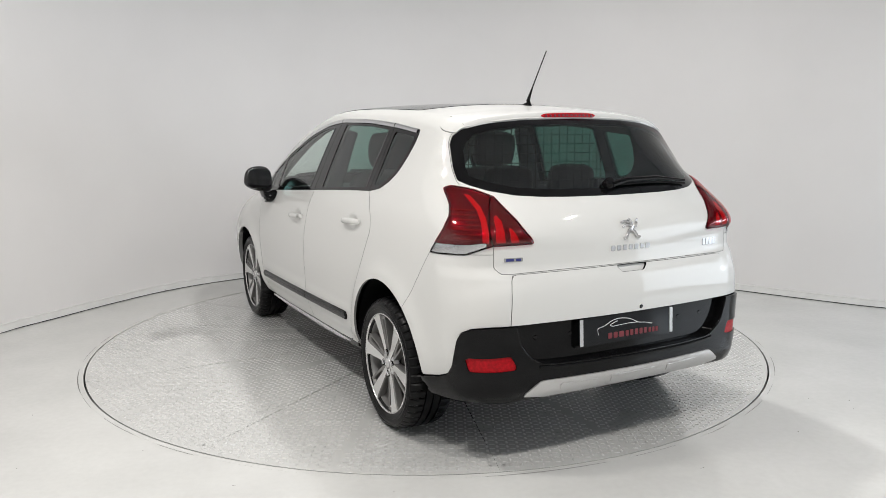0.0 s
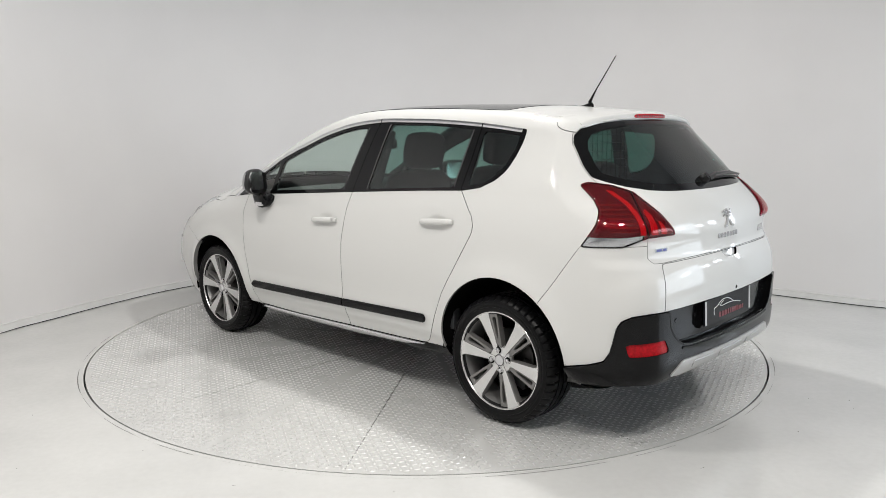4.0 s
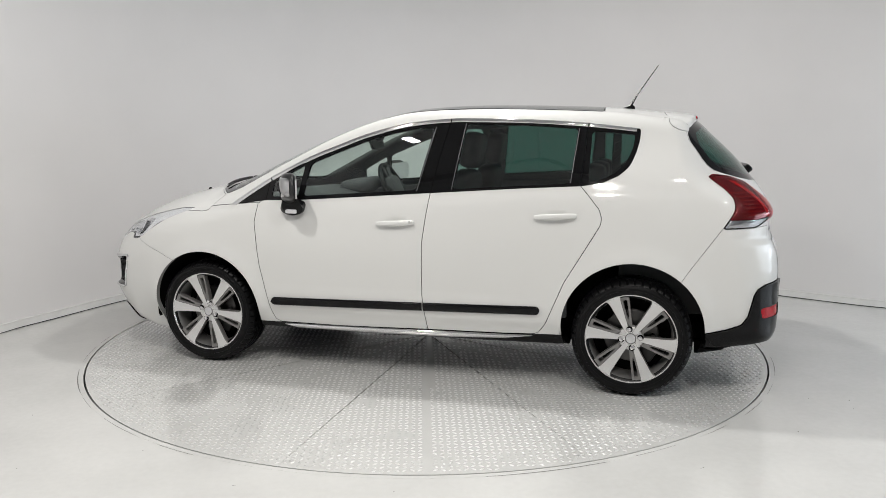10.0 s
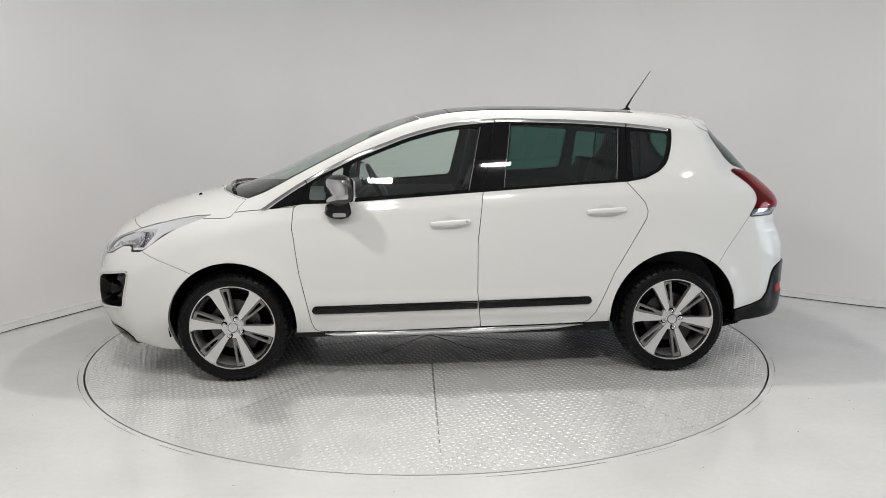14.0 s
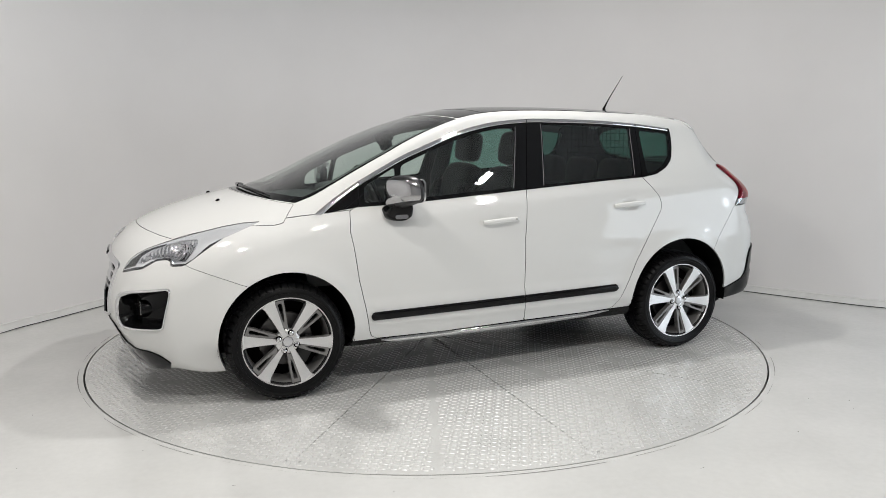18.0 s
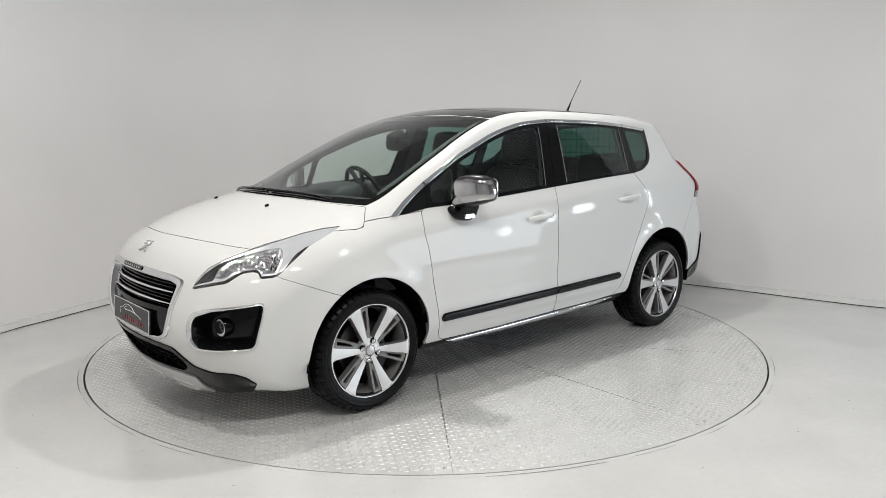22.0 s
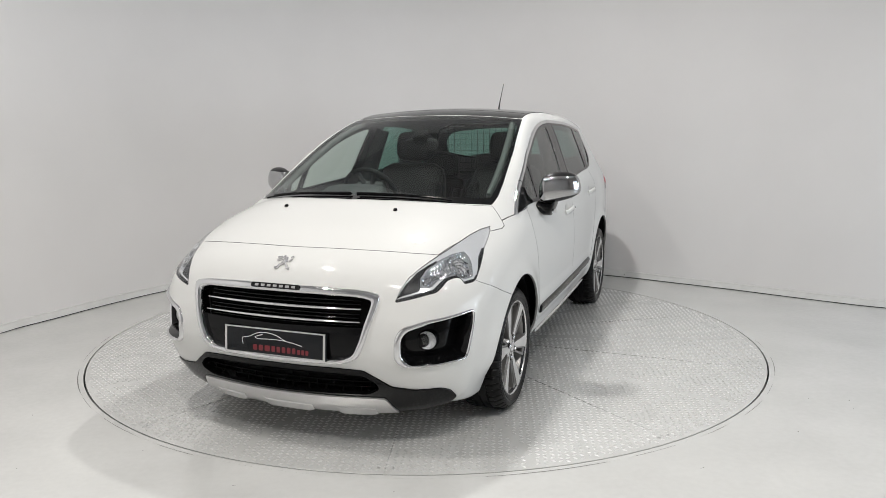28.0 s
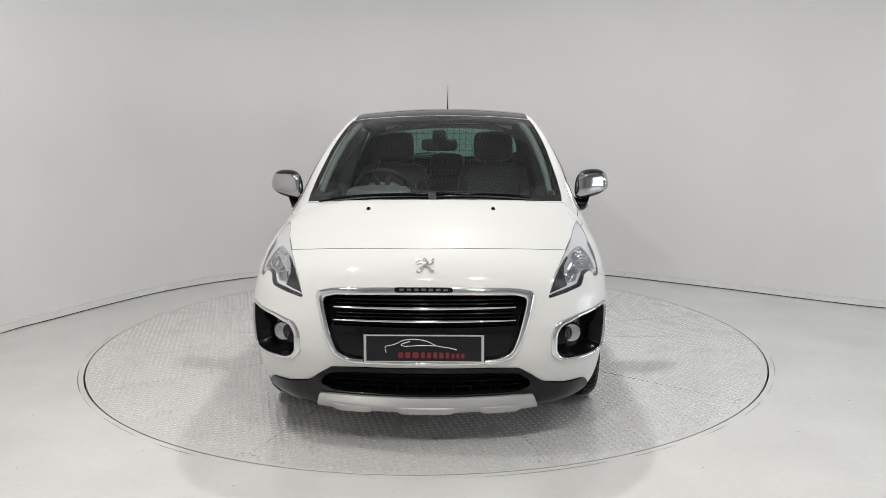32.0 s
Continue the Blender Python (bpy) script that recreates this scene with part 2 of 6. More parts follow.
# worn paint along the ring's outer joint, and small scuffs on the floor
def arc_strip(bm, r, a0, a1, w, z):
    n = max(3, int(abs(a1 - a0) * 1.2))
    prev = None
    for k in range(n + 1):
        a = radians(a0 + (a1 - a0) * k / n)
        h = w * 0.5 * math.sin(math.pi * (0.12 + 0.76 * k / n))
        c, s_ = math.cos(a), math.sin(a)
        q = [bm.verts.new(((r + d) * c, (r + d) * s_, zz)) for d, zz in ((-h, z), (-h * 0.4, z + 0.0006), (h, z))]
        if prev:
            for i in range(2):
                bm.faces.new((prev[i], prev[i + 1], q[i + 1], q[i]))
        prev = q


material("worn_mark", (0.16, 0.155, 0.145), 0.7, grain=0.4, grain_scale=90)
rng = random.Random(5)
bm = bmesh.new()
for a0, a1, w in [(-161, -149, 0.006), (-174, -165, 0.003), (179, 184, 0.006), (173, 167, 0.003), (163.6, 160.8, 0.004), (-16, -26, 0.004), (-5.6, -11, 0.003), (12, 9, 0.003), (-38, -45, 0.003), (-50, -54, 0.003), (-118, -124, 0.003), (-129, -137, 0.003), (-70, -84, 0.005), (-60, -66, 0.002), (-142, -147, 0.002), (-30, -35, 0.002)]:
    arc_strip(bm, RIM + 0.0355 + rng.uniform(-0.002, 0.002), a0, a1, w, 0.0007)
part("worn_joint", bm, "worn_mark", floor, "worn dark paint along the ring joint", smooth=False)
bm = bmesh.new()
for k in range(46):
    r, a = rng.uniform(2.36, 3.6), rng.uniform(-150, -30)
    arc_strip(bm, r, a, a + rng.uniform(0.1, 0.5) * rng.choice((-1, 1)), rng.uniform(0.002, 0.006), 0.0006)
part("scuff_mark", bm, "worn_mark", floor, "small dark scuffs", smooth=False)
for x, y, z in ((-3.024, 0.117, 0.034), (-2.735, 0.750, 0.036), (-2.374, 1.390, 0.050), (2.744, 1.561, 0.036), (-1.96, 1.90, 0.036), (1.95, 2.03, 0.036)):
    k = int(np.argmin(np.hypot(WALL_LINE[:, 0] - x, WALL_LINE[:, 1] - y)))
    n = -wall_out[k]
    bm = bmesh.new()
    lathe(bm, [(0.0001, 0.0012), (0.004, 0.001), (0.0058, -0.002)], 12, Matrix.Translation((x + n[0] * 0.0165, y + n[1] * 0.0165, z)) @ Vector((n[0], n[1], 0)).to_track_quat("Z", "Y").to_matrix().to_4x4())
    part("screw", bm, "steel_edge", board)

# ---- the turntable ----
table = new("turntable")
tagged(table, "round steel checker-plate vehicle turntable set flush in the floor", "turntable")
bm = bmesh.new()
lathe(bm, [(0.02, -0.05), (RIM - 0.006, -0.05), (RIM - 0.004, -0.012), (0.02, -0.012)], 160)
part("drum", bm, "steel_edge", table)


def sector(a0, a1):
    """One pie-slice plate of the turntable."""
    bm = bmesh.new()
    n = 18
    gap = 0.0004
    top, bot = [], []
    pts = []
    r0, r1 = 0.02, RIM - 0.004
    for k in range(n + 1):
        a = a0 + (a1 - a0) * k / n
        off = gap / r1
        a = min(max(a, a0 + off), a1 - off)
        pts.append((r1 * math.cos(a), r1 * math.sin(a)))
    mid = (a0 + a1) / 2
    pts.append((0.03 * math.cos(mid), 0.03 * math.sin(mid)))
    inset = [(x * (1 - 0.0010 / r1), y * (1 - 0.0010 / r1)) for x, y in pts[:-1]] + [pts[-1]]
    top = [bm.verts.new((x, y, 0.0)) for x, y in inset]
    mid_ring = [bm.verts.new((x, y, -0.0008)) for x, y in pts]
    bot = [bm.verts.new((x, y, -0.011)) for x, y in pts]
    bm.faces.new(top)
    m = len(pts)
    for k in range(m):
        bm.faces.new((top[k], mid_ring[k], mid_ring[(k + 1) % m], top[(k + 1) % m]))
        bm.faces.new((mid_ring[k], bot[k], bot[(k + 1) % m], mid_ring[(k + 1) % m]))
    return bm


for k in range(10):
    part("plate", sector(radians(17 + 36 * k), radians(53 + 36 * k)), "plate_steel", table, smooth=False)

# ---- the car's skin: one smooth surface, cut into panels ----
# x forwards, y to the car's left, z up; the axles lie at x = 1.3065 and -1.3065
CAR_AT = (-0.1235, 0.097, 0.0)
AXLE = 1.3065
PROFILE = [(1.97, 0.165), (2.085, 0.178), (2.170, 0.30), (2.212, 0.40), (2.234, 0.50), (2.228, 0.62), (2.198, 0.735), (2.162, 0.818), (2.100, 0.884), (2.00, 0.942), (1.87, 0.998), (1.70, 1.047), (1.55, 1.082), (1.42, 1.108),
           (1.30, 1.134), (1.125, 1.200), (0.928, 1.293), (0.732, 1.380), (0.537, 1.460), (0.32, 1.533), (0.10, 1.586), (-0.12, 1.608), (-0.42, 1.614), (-0.80, 1.607), (-1.17, 1.591), (-1.40, 1.567), (-1.56, 1.546), (-1.640, 1.512),
           (-1.718, 1.440), (-1.855, 1.308), (-1.955, 1.190), (-2.032, 1.085), (-2.062, 1.00), (-2.066, 0.925), (-2.072, 0.878), (-2.096, 0.815), (-2.108, 0.72), (-2.105, 0.60), (-2.108, 0.47), (-2.09, 0.37), (-2.00, 0.305), (-1.75, 0.25), (-0.9, 0.205), (0.6, 0.200), (1.35, 0.19)]
PROF = spline2(PROFILE, 10, closed=True)


def poly_sdf(px, pz, poly):
    """Signed distance to a closed outline, negative inside."""
    px, pz = np.asarray(px, float).ravel(), np.asarray(pz, float).ravel()
    d = np.full(px.shape, 1e9)
    ins = np.zeros(px.shape, bool)
    n = len(poly)
    for i in range(n):
        ax, az = poly[i]
        bx, bz = poly[(i + 1) % n]
        ex, ez = bx - ax, bz - az
        l2 = ex * ex + ez * ez
        if l2 < 1e-14:
            continue
        t = np.clip(((px - ax) * ex + (pz - az) * ez) / l2, 0, 1)
        d = np.minimum(d, (px - ax - t * ex) ** 2 + (pz - az - t * ez) ** 2)
        if az != bz:
            c = (az > pz) != (bz > pz)
            ins ^= c & (px < (bx - ax) * (pz - az) / (bz - az) + ax)
    d = np.sqrt(d)
    return np.where(ins, -d, d)


GX0, GZ0, GD = -2.6, -0.2, 0.02
GNX, GNZ = 266, 116
gx, gz = np.meshgrid(GX0 + GD * np.arange(GNX), GZ0 + GD * np.arange(GNZ), indexing="ij")
PGRID = poly_sdf(gx, gz, PROF[::2]).reshape(gx.shape)


def cubic_weights(s):
    return (-0.5 * s + s * s - 0.5 * s**3, 1 - 2.5 * s * s + 1.5 * s**3, 0.5 * s + 2 * s * s - 1.5 * s**3, -0.5 * s * s + 0.5 * s**3)


def profile_distance(x, z):
    u, v = (x - GX0) / GD, (z - GZ0) / GD
    i = np.clip(np.floor(u).astype(int), 1, GNX - 3)
    j = np.clip(np.floor(v).astype(int), 1, GNZ - 3)
    wu, wv = cubic_weights(u - i), cubic_weights(v - j)
    out = 0
    for a in range(4):
        row = 0
        for b in range(4):
            row = row + wv[b] * PGRID[i + a - 1, j + b - 1]
        out = out + wu[a] * row
    return out


def step(x, a, b):
    s = np.clip((x - a) / (b - a), 0, 1)
    return s * s * (3 - 2 * s)


CROWN = hermite([-2.2, -1.6, -1.0, 0.2, 0.7, 1.16, 1.6, 2.0, 2.3], [0.06, 0.11, 0.110, 0.115, 0.175, 0.195, 0.175, 0.16, 0.14])
SECTION = hermite([0.15, 0.22, 0.30, 0.45, 0.60, 0.75, 0.90, 1.0, 1.07, 1.15, 1.30, 1.452, 1.56, 1.7], [0.775, 0.810, 0.845, 0.880, 0.893, 0.895, 0.880, 0.858, 0.830, 0.800, 0.742, 0.675, 0.612, 0.50])
BELT = hermite([-1.4, -1.0, -0.166, 0.64, 1.12, 1.6], [1.165, 1.156, 1.101, 1.05, 1.012, 0.98])
TAPER = hermite([-2.2, -2.0, -1.75, -1.5, -1.2, -0.9, -0.5, 0.0, 1.2, 1.5, 1.7, 1.87, 2.05, 2.3], [0.86, 0.905, 0.953, 0.975, 0.980, 0.980, 0.990, 1.0, 1.0, 0.995, 0.978, 0.95, 0.90, 0.80])
ARCHES = ((1.303, 0.350, 0.368), (-1.307, 0.365, 0.383))


def half_width(x, z):
    shift = (BELT(x) - 1.08) * step(z, 0.6, 1.02)
    w = SECTION(z - shift) * TAPER(x) * (1 - 0.045 * step(-x, 0.7, 1.5) * step(z, 1.15, 1.45))
    w = w + 0.007 * step(z, 0.34, 0.39) * (1 - step(z, 0.47, 0.55)) * step(0.93 - np.abs(x), 0, 0.12)
    for ax, az, ar in ARCHES:
        r = np.hypot(x - ax, z - az)
        w = w + 0.020 * np.exp(-(((r - ar) / 0.07) ** 2)) * step(z, 0.25, 0.4)
    return w


def skin(p):
    """Negative inside the body, zero on its skin."""
    x, y, z = p[:, 0], np.abs(p[:, 1]), p[:, 2]
    bow_f = (0.25 * y * y + 0.7 * np.maximum(y - 0.62, 0) ** 2) * step(x, 1.2, 1.9)
    high = step(z, 1.02, 1.30)
    bow_r = (((0.11 + 0.05 * step(z, 0.84, 0.90) * (1 - step(z, 0.95, 1.02))) * y * y + 0.9 * np.maximum(y - 0.60, 0) ** 2) * (1 - high) + 0.84 * y**4 * high) * step(-x, 1.2, 1.7)
    # the crown bends the upper body; low down the sills run level and the front corners sweep up
    crown = CROWN(x) * (1 - step(x, -1.3, -0.9) * (1 - step(z, 0.35, 0.75))) - 0.09 * step(x, 1.66, 1.98) * (1 - step(z, 0.20, 0.45))
    b = profile_distance(x + bow_f - bow_r, z + crown * y * y * (1 + step(x, 0.1, 0.6) * (y * y - 0.5)))
    a = y - half_width(x, z)
    k = 0.10 + 0.05 * step(np.abs(x), 1.5, 2.0) - 0.07 * step(z, 1.05, 1.3) * step(x, -0.6, 0.2) - 0.04 * step(z, 1.15, 1.4) * (1 - step(x, -0.6, 0.2))
    k = k - 0.09 * step(x, 1.2, 1.5) * (1 - step(x, 1.75, 2.0)) * (1 - step(z, 0.25, 0.42))
    h = np.maximum(k - np.abs(a - b), 0) / k
    return np.maximum(a, b) + h * h * k * 0.25


def skin_normal(p, e=0.004):
    g = np.stack([skin(p + e * d) - skin(p - e * d) for d in np.eye(3)], 1)
    return g / np.maximum(np.linalg.norm(g, axis=1), 1e-9)[:, None]


def to_skin(o, d, far=2.0):
    """Where the rays from inside, o along d, leave the body."""
    lo, hi = np.zeros(len(o)), np.full(len(o), far)
    for _ in range(26):
        m = (lo + hi) / 2
        ins = skin(o + d * m[:, None]) < 0
        lo, hi = np.where(ins, m, lo), np.where(ins, hi, m)
    return o + d * ((lo + hi) / 2)[:, None]


def build_skin(du=0.0125, nv=200):
    """The left half of the skin as a net of points with normals."""
    x0, x1, zc = -1.45, 1.50, 0.68
    front = [(x1, math.sin(a), math.cos(a)) for a in np.linspace(math.pi / 2, 0, 100)[:-1]]
    mid = [(x, 0.0, 1.0) for x in np.linspace(x1, x0, int((x1 - x0) / du))]
    rear = [(x0, -math.sin(a), math.cos(a)) for a in np.linspace(0, math.pi / 2, 100)[1:]]
    rows = front + mid + rear
    th = np.linspace(-math.pi / 2, math.pi / 2, nv)
    o = np.array([[(x, 0.0, zc)] * nv for x, _, _ in rows]).reshape(-1, 3)
    d = np.array([[(sx, c * math.cos(t), c * math.sin(t)) for t in th] for _, sx, c in rows]).reshape(-1, 3)
    p = to_skin(o, d)
    p[:, 1] = np.maximum(p[:, 1], 0)
    n = skin_normal(p)
    nu = len(rows)
    idx = np.arange(nu * nv).reshape(nu, nv)
    a, b, c, e = idx[:-1, :-1].ravel(), idx[1:, :-1].ravel(), idx[1:, 1:].ravel(), idx[:-1, 1:].ravel()
    tris = np.concatenate([np.stack([a, b, c], 1), np.stack([a, c, e], 1)])
    return p, n, tris


def clip(mesh, d):
    """The piece of a triangle net on which d is negative."""
    v, n, t = mesh
    ins = d < 0
    cnt = ins[t].sum(1)
    one, two = t[cnt == 1], t[cnt == 2]
    k = ins[one].argmax(1)
    r = np.arange(len(one))
    a1, b1, c1 = one[r, k], one[r, (k + 1) % 3], one[r, (k + 2) % 3]
    k = (~ins[two]).argmax(1)
    r = np.arange(len(two))
    a2, b2, c2 = two[r, k], two[r, (k + 1) % 3], two[r, (k + 2) % 3]
    ea = np.concatenate([a1, a1, a2, a2])
    eb = np.concatenate([b1, c1, b2, c2])
    lo, hi = np.minimum(ea, eb), np.maximum(ea, eb)
    key, inv = np.unique(lo.astype(np.int64) * len(v) + hi, return_inverse=True)
    lo, hi = key // len(v), key % len(v)
    s = (d[lo] / (d[lo] - d[hi]))[:, None]
    nv = v[lo] + (v[hi] - v[lo]) * s
    nn = n[lo] + (n[hi] - n[lo]) * s
    inv = inv.ravel() + len(v)
    m1, m2 = len(one), len(two)
    ab1, ac1, ab2, ac2 = inv[:m1], inv[m1:2 * m1], inv[2 * m1:2 * m1 + m2], inv[2 * m1 + m2:]
    tt = np.concatenate([t[cnt == 3], np.stack([a1, ab1, ac1], 1), np.stack([ab2, b2, c2], 1), np.stack([ab2, c2, ac2], 1)])
    vv, nn = np.concatenate([v, nv]), np.concatenate([n, nn])
    used, tt2 = np.unique(tt, return_inverse=True)
    return vv[used], nn[used], tt2.reshape(tt.shape)


def panel(name, mesh, mat, parent, mode="pair", sink=0.0, rim=0.012, label="", double=False):
    """Makes a piece of skin an object: sunk or raised along its normals, with turned-in edges.
    mode: 'pair' makes a left and a right one, 'whole' joins both halves."""
    v, n, t = mesh
    if len(t) == 0:
        return []
    n = n / np.maximum(np.linalg.norm(n, axis=1), 1e-9)[:, None]
    e = np.concatenate([t[:, [0, 1]], t[:, [1, 2]], t[:, [2, 0]]])
    rev = set((e[:, 1].astype(np.int64) * len(v) + e[:, 0]).tolist())
    key = e[:, 0].astype(np.int64) * len(v) + e[:, 1]
    edge = e[np.array([k not in rev for k in key.tolist()], bool)]
    edge = edge[~((v[edge[:, 0], 1] < 1e-3) & (v[edge[:, 1], 1] < 1e-3))]
    p = v - n * sink
    q = v - n * (sink + rim)
    slots = np.zeros(len(t), np.int32)
    # white panels get grey edges, so the shut lines' shade is painted in
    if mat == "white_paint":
        mat = ["white_paint", "panel_edge_shade"]
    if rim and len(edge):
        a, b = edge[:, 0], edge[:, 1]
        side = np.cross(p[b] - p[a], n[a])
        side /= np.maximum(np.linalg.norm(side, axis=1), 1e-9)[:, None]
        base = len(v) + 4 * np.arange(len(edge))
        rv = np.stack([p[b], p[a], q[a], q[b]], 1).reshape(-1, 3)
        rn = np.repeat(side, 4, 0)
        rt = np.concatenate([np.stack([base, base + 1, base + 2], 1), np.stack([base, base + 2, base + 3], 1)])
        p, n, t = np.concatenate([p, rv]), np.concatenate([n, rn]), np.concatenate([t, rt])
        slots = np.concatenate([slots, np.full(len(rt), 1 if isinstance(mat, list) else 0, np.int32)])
    flip = np.array([1.0, -1.0, 1.0])
    at = CAR_AT if parent is car else None
    if mode == "whole":
        twin = np.arange(len(p)) + len(p)
        seam = p[:, 1] < 1e-6
        twin[seam] = np.arange(len(p))[seam]
        n = n.copy()
        n[seam, 1] = 0
        ob = mesh_object(name, np.concatenate([p, p * flip]), np.concatenate([t, twin[t[:, ::-1]]]), mat, parent, label, True, np.concatenate([n, n * flip]), at, np.concatenate([slots, slots]))
        return [ob]
    if mode == "left":
        return [mesh_object(name, p, t, mat, parent, label, True, n, at, slots)]
    if mode == "right":
        return [mesh_object(name, p * flip, t[:, ::-1], mat, parent, label, True, n * flip, at, slots)]
    ps = parent if isinstance(parent, (list, tuple)) else (parent, parent)
    return [mesh_object(name, p, t, mat, ps[0], label, True, n, CAR_AT if ps[0] is car else None, slots),
            mesh_object(name, p * flip, t[:, ::-1], mat, ps[1], label, True, n * flip, CAR_AT if ps[1] is car else None, slots)]


def refine(mesh):
    """Splits each triangle of a piece in four."""
    v, n, t = mesh
    e = np.concatenate([t[:, [0, 1]], t[:, [1, 2]], t[:, [2, 0]]])
    lo, hi = e.min(1), e.max(1)
    key, inv = np.unique(lo.astype(np.int64) * len(v) + hi, return_inverse=True)
    lo, hi = key // len(v), key % len(v)
    inv = inv.ravel() + len(v)
    k = len(t)
    ab, bc, ca = inv[:k], inv[k:2 * k], inv[2 * k:]
    nn = n[lo] + n[hi]
    nn /= np.maximum(np.linalg.norm(nn, axis=1), 1e-9)[:, None]
    tt = np.concatenate([np.stack([t[:, 0], ab, ca], 1), np.stack([t[:, 1], bc, ab], 1), np.stack([t[:, 2], ca, bc], 1), np.stack([ab, bc, ca], 1)])
    return np.concatenate([v, (v[lo] + v[hi]) / 2]), np.concatenate([n, nn]), tt


def on_side(a, b):
    p = to_skin(np.stack([a, 0 * a, b], 1), np.tile([0.0, 1.0, 0.0], (len(a), 1)))
    return p, skin_normal(p)


def on_front(a, b):
    p = to_skin(np.stack([0 * a + 1.25, a, b], 1), np.tile([1.0, 0.0, 0.0], (len(a), 1)))
    return p, skin_normal(p)


def on_corner(a, b):
    k = math.sqrt(0.5)
    p = to_skin(np.stack([0 * a + 1.35, 1.35 + a / k, b], 1), np.tile([k, k, 0.0], (len(a), 1)))
    return p, skin_normal(p)


def ribbon(name, outer, inner, place, mat, parent, height, base=0.0, depth=0.012, closed=True, step_len=0.012, across=9, label="", mode="pair", power=0.5):
    """A trim strip with a swelling section, laid on the skin between two outlines that run side by side."""
    o, i = np.asarray(outer, float), np.asarray(inner, float)
    if closed:
        o, i = np.vstack([o, o[:1]]), np.vstack([i, i[:1]])
    po, pi = [], []
    for k in range(len(o) - 1):
        m = max(1, int(math.ceil(np.linalg.norm(o[k + 1] - o[k]) / step_len)))
        for s in np.arange(m) / m:
            po.append(o[k] + (o[k + 1] - o[k]) * s)
            pi.append(i[k] + (i[k + 1] - i[k]) * s)
    if not closed:
        po.append(o[-1])
        pi.append(i[-1])
    po, pi = np.array(po), np.array(pi)
    q = np.linspace(-1, 1, across)
    lift = np.concatenate([[-depth], base + height * np.maximum(0, 1 - q * q) ** power, [-depth]])
    s = np.concatenate([[0], (q + 1) / 2, [1]])
    flat = po[:, None] + (pi - po)[:, None] * s[None, :, None]
    p, n = place(flat[..., 0].ravel(), flat[..., 1].ravel())
    v = p + n * np.tile(lift, len(po))[:, None]
    w = len(s)
    rows = len(po)
    faces = []
    for r in range(rows if closed else rows - 1):
        for c in range(w - 1):
            a, b = r * w, ((r + 1) % rows) * w
            faces.append((a + c, a + c + 1, b + c + 1, b + c))
    if not closed:
        faces += [tuple(range(w)), tuple(range((rows - 1) * w + w - 1, (rows - 1) * w - 1, -1))]
    obs = []
    ps = parent if isinstance(parent, (list, tuple)) else (parent, parent)
    for side in ((1,) if mode == "whole" else (1, -1)):
        bm = bmesh.new()
        vs = [bm.verts.new((x, side * y, z)) for x, y, z in v.tolist()]
        for f in faces:
            bm.faces.new([vs[k] for k in f])
        ob = part(name, bm, mat, None, label, angle=50)
        ob.parent = ps[0] if side == 1 else ps[1]
        if ob.parent is car:
            ob.location = CAR_AT
        obs.append(ob)
    return obs


def both_sides(pts):
    """A half outline from the middle to the middle, completed by its mirror image."""
    p = [tuple(q) for q in pts]
    return p + [(-a, b) for a, b in p[::-1]]


# regions of the skin, as signed distances in one of the flat views
def by_side(poly, v):
    return poly_sdf(v[:, 0], v[:, 2], poly)


def by_front(poly, v):
    return np.where(v[:, 0] > 0.6, poly_sdf(v[:, 1], v[:, 2], poly), 1.0)


def by_rear(poly, v):
    return np.where(v[:, 0] < -0.9, poly_sdf(v[:, 1], v[:, 2], poly), 1.0)


def by_top(poly, v):
    return np.where(v[:, 2] > 0.6, poly_sdf(v[:, 0], v[:, 1], poly), 1.0)


def by_front_corner(poly, v):
    return np.where(v[:, 0] > 0.6, poly_sdf((v[:, 1] - v[:, 0]) * 0.70711, v[:, 2], poly), 1.0)


def by_rear_corner(poly, v):
    return np.where(v[:, 0] < -0.9, poly_sdf((-v[:, 0] - v[:, 1]) * 0.70711, v[:, 2], poly), 1.0)


def rounded(pts, r=0.0, per=5):
    """An outline with its corners rounded to about r."""
    p = np.asarray(pts, float)
    out = []
    for i in range(len(p)):
        a, b, c = p[i - 1], p[i], p[(i + 1) % len(p)]
        u, w = a - b, c - b
        lu, lw = np.linalg.norm(u), np.linalg.norm(w)
        k = min(r, 0.45 * lu, 0.45 * lw)
        q0, q1 = b + u / lu * k, b + w / lw * k
        for s in np.linspace(0, 1, per):
            out.append((1 - s) ** 2 * q0 + 2 * s * (1 - s) * b + s * s * q1)
    return np.array(out)


class Skin:
    """What is left of the skin while panels are cut out of it one by one."""

    def __init__(self, mesh):
        self.mesh = mesh

    def take(self, region, outline, gap=0.002):
        d = region(outline, self.mesh[0])
        piece = clip(self.mesh, d + gap)
        self.mesh = clip(self.mesh, gap - d)
        return piece


def cut(mesh, region, outline, gap=0.0):
    """Splits a piece into what lies inside an outline and what lies outside."""
    d = region(outline, mesh[0])
    return clip(mesh, d + gap), clip(mesh, gap - d)


SKIN = build_skin()
rest = Skin(SKIN)
car = new("car")
tagged(car, "glossy white five-door family car with black roof glass, on the turntable", "car")

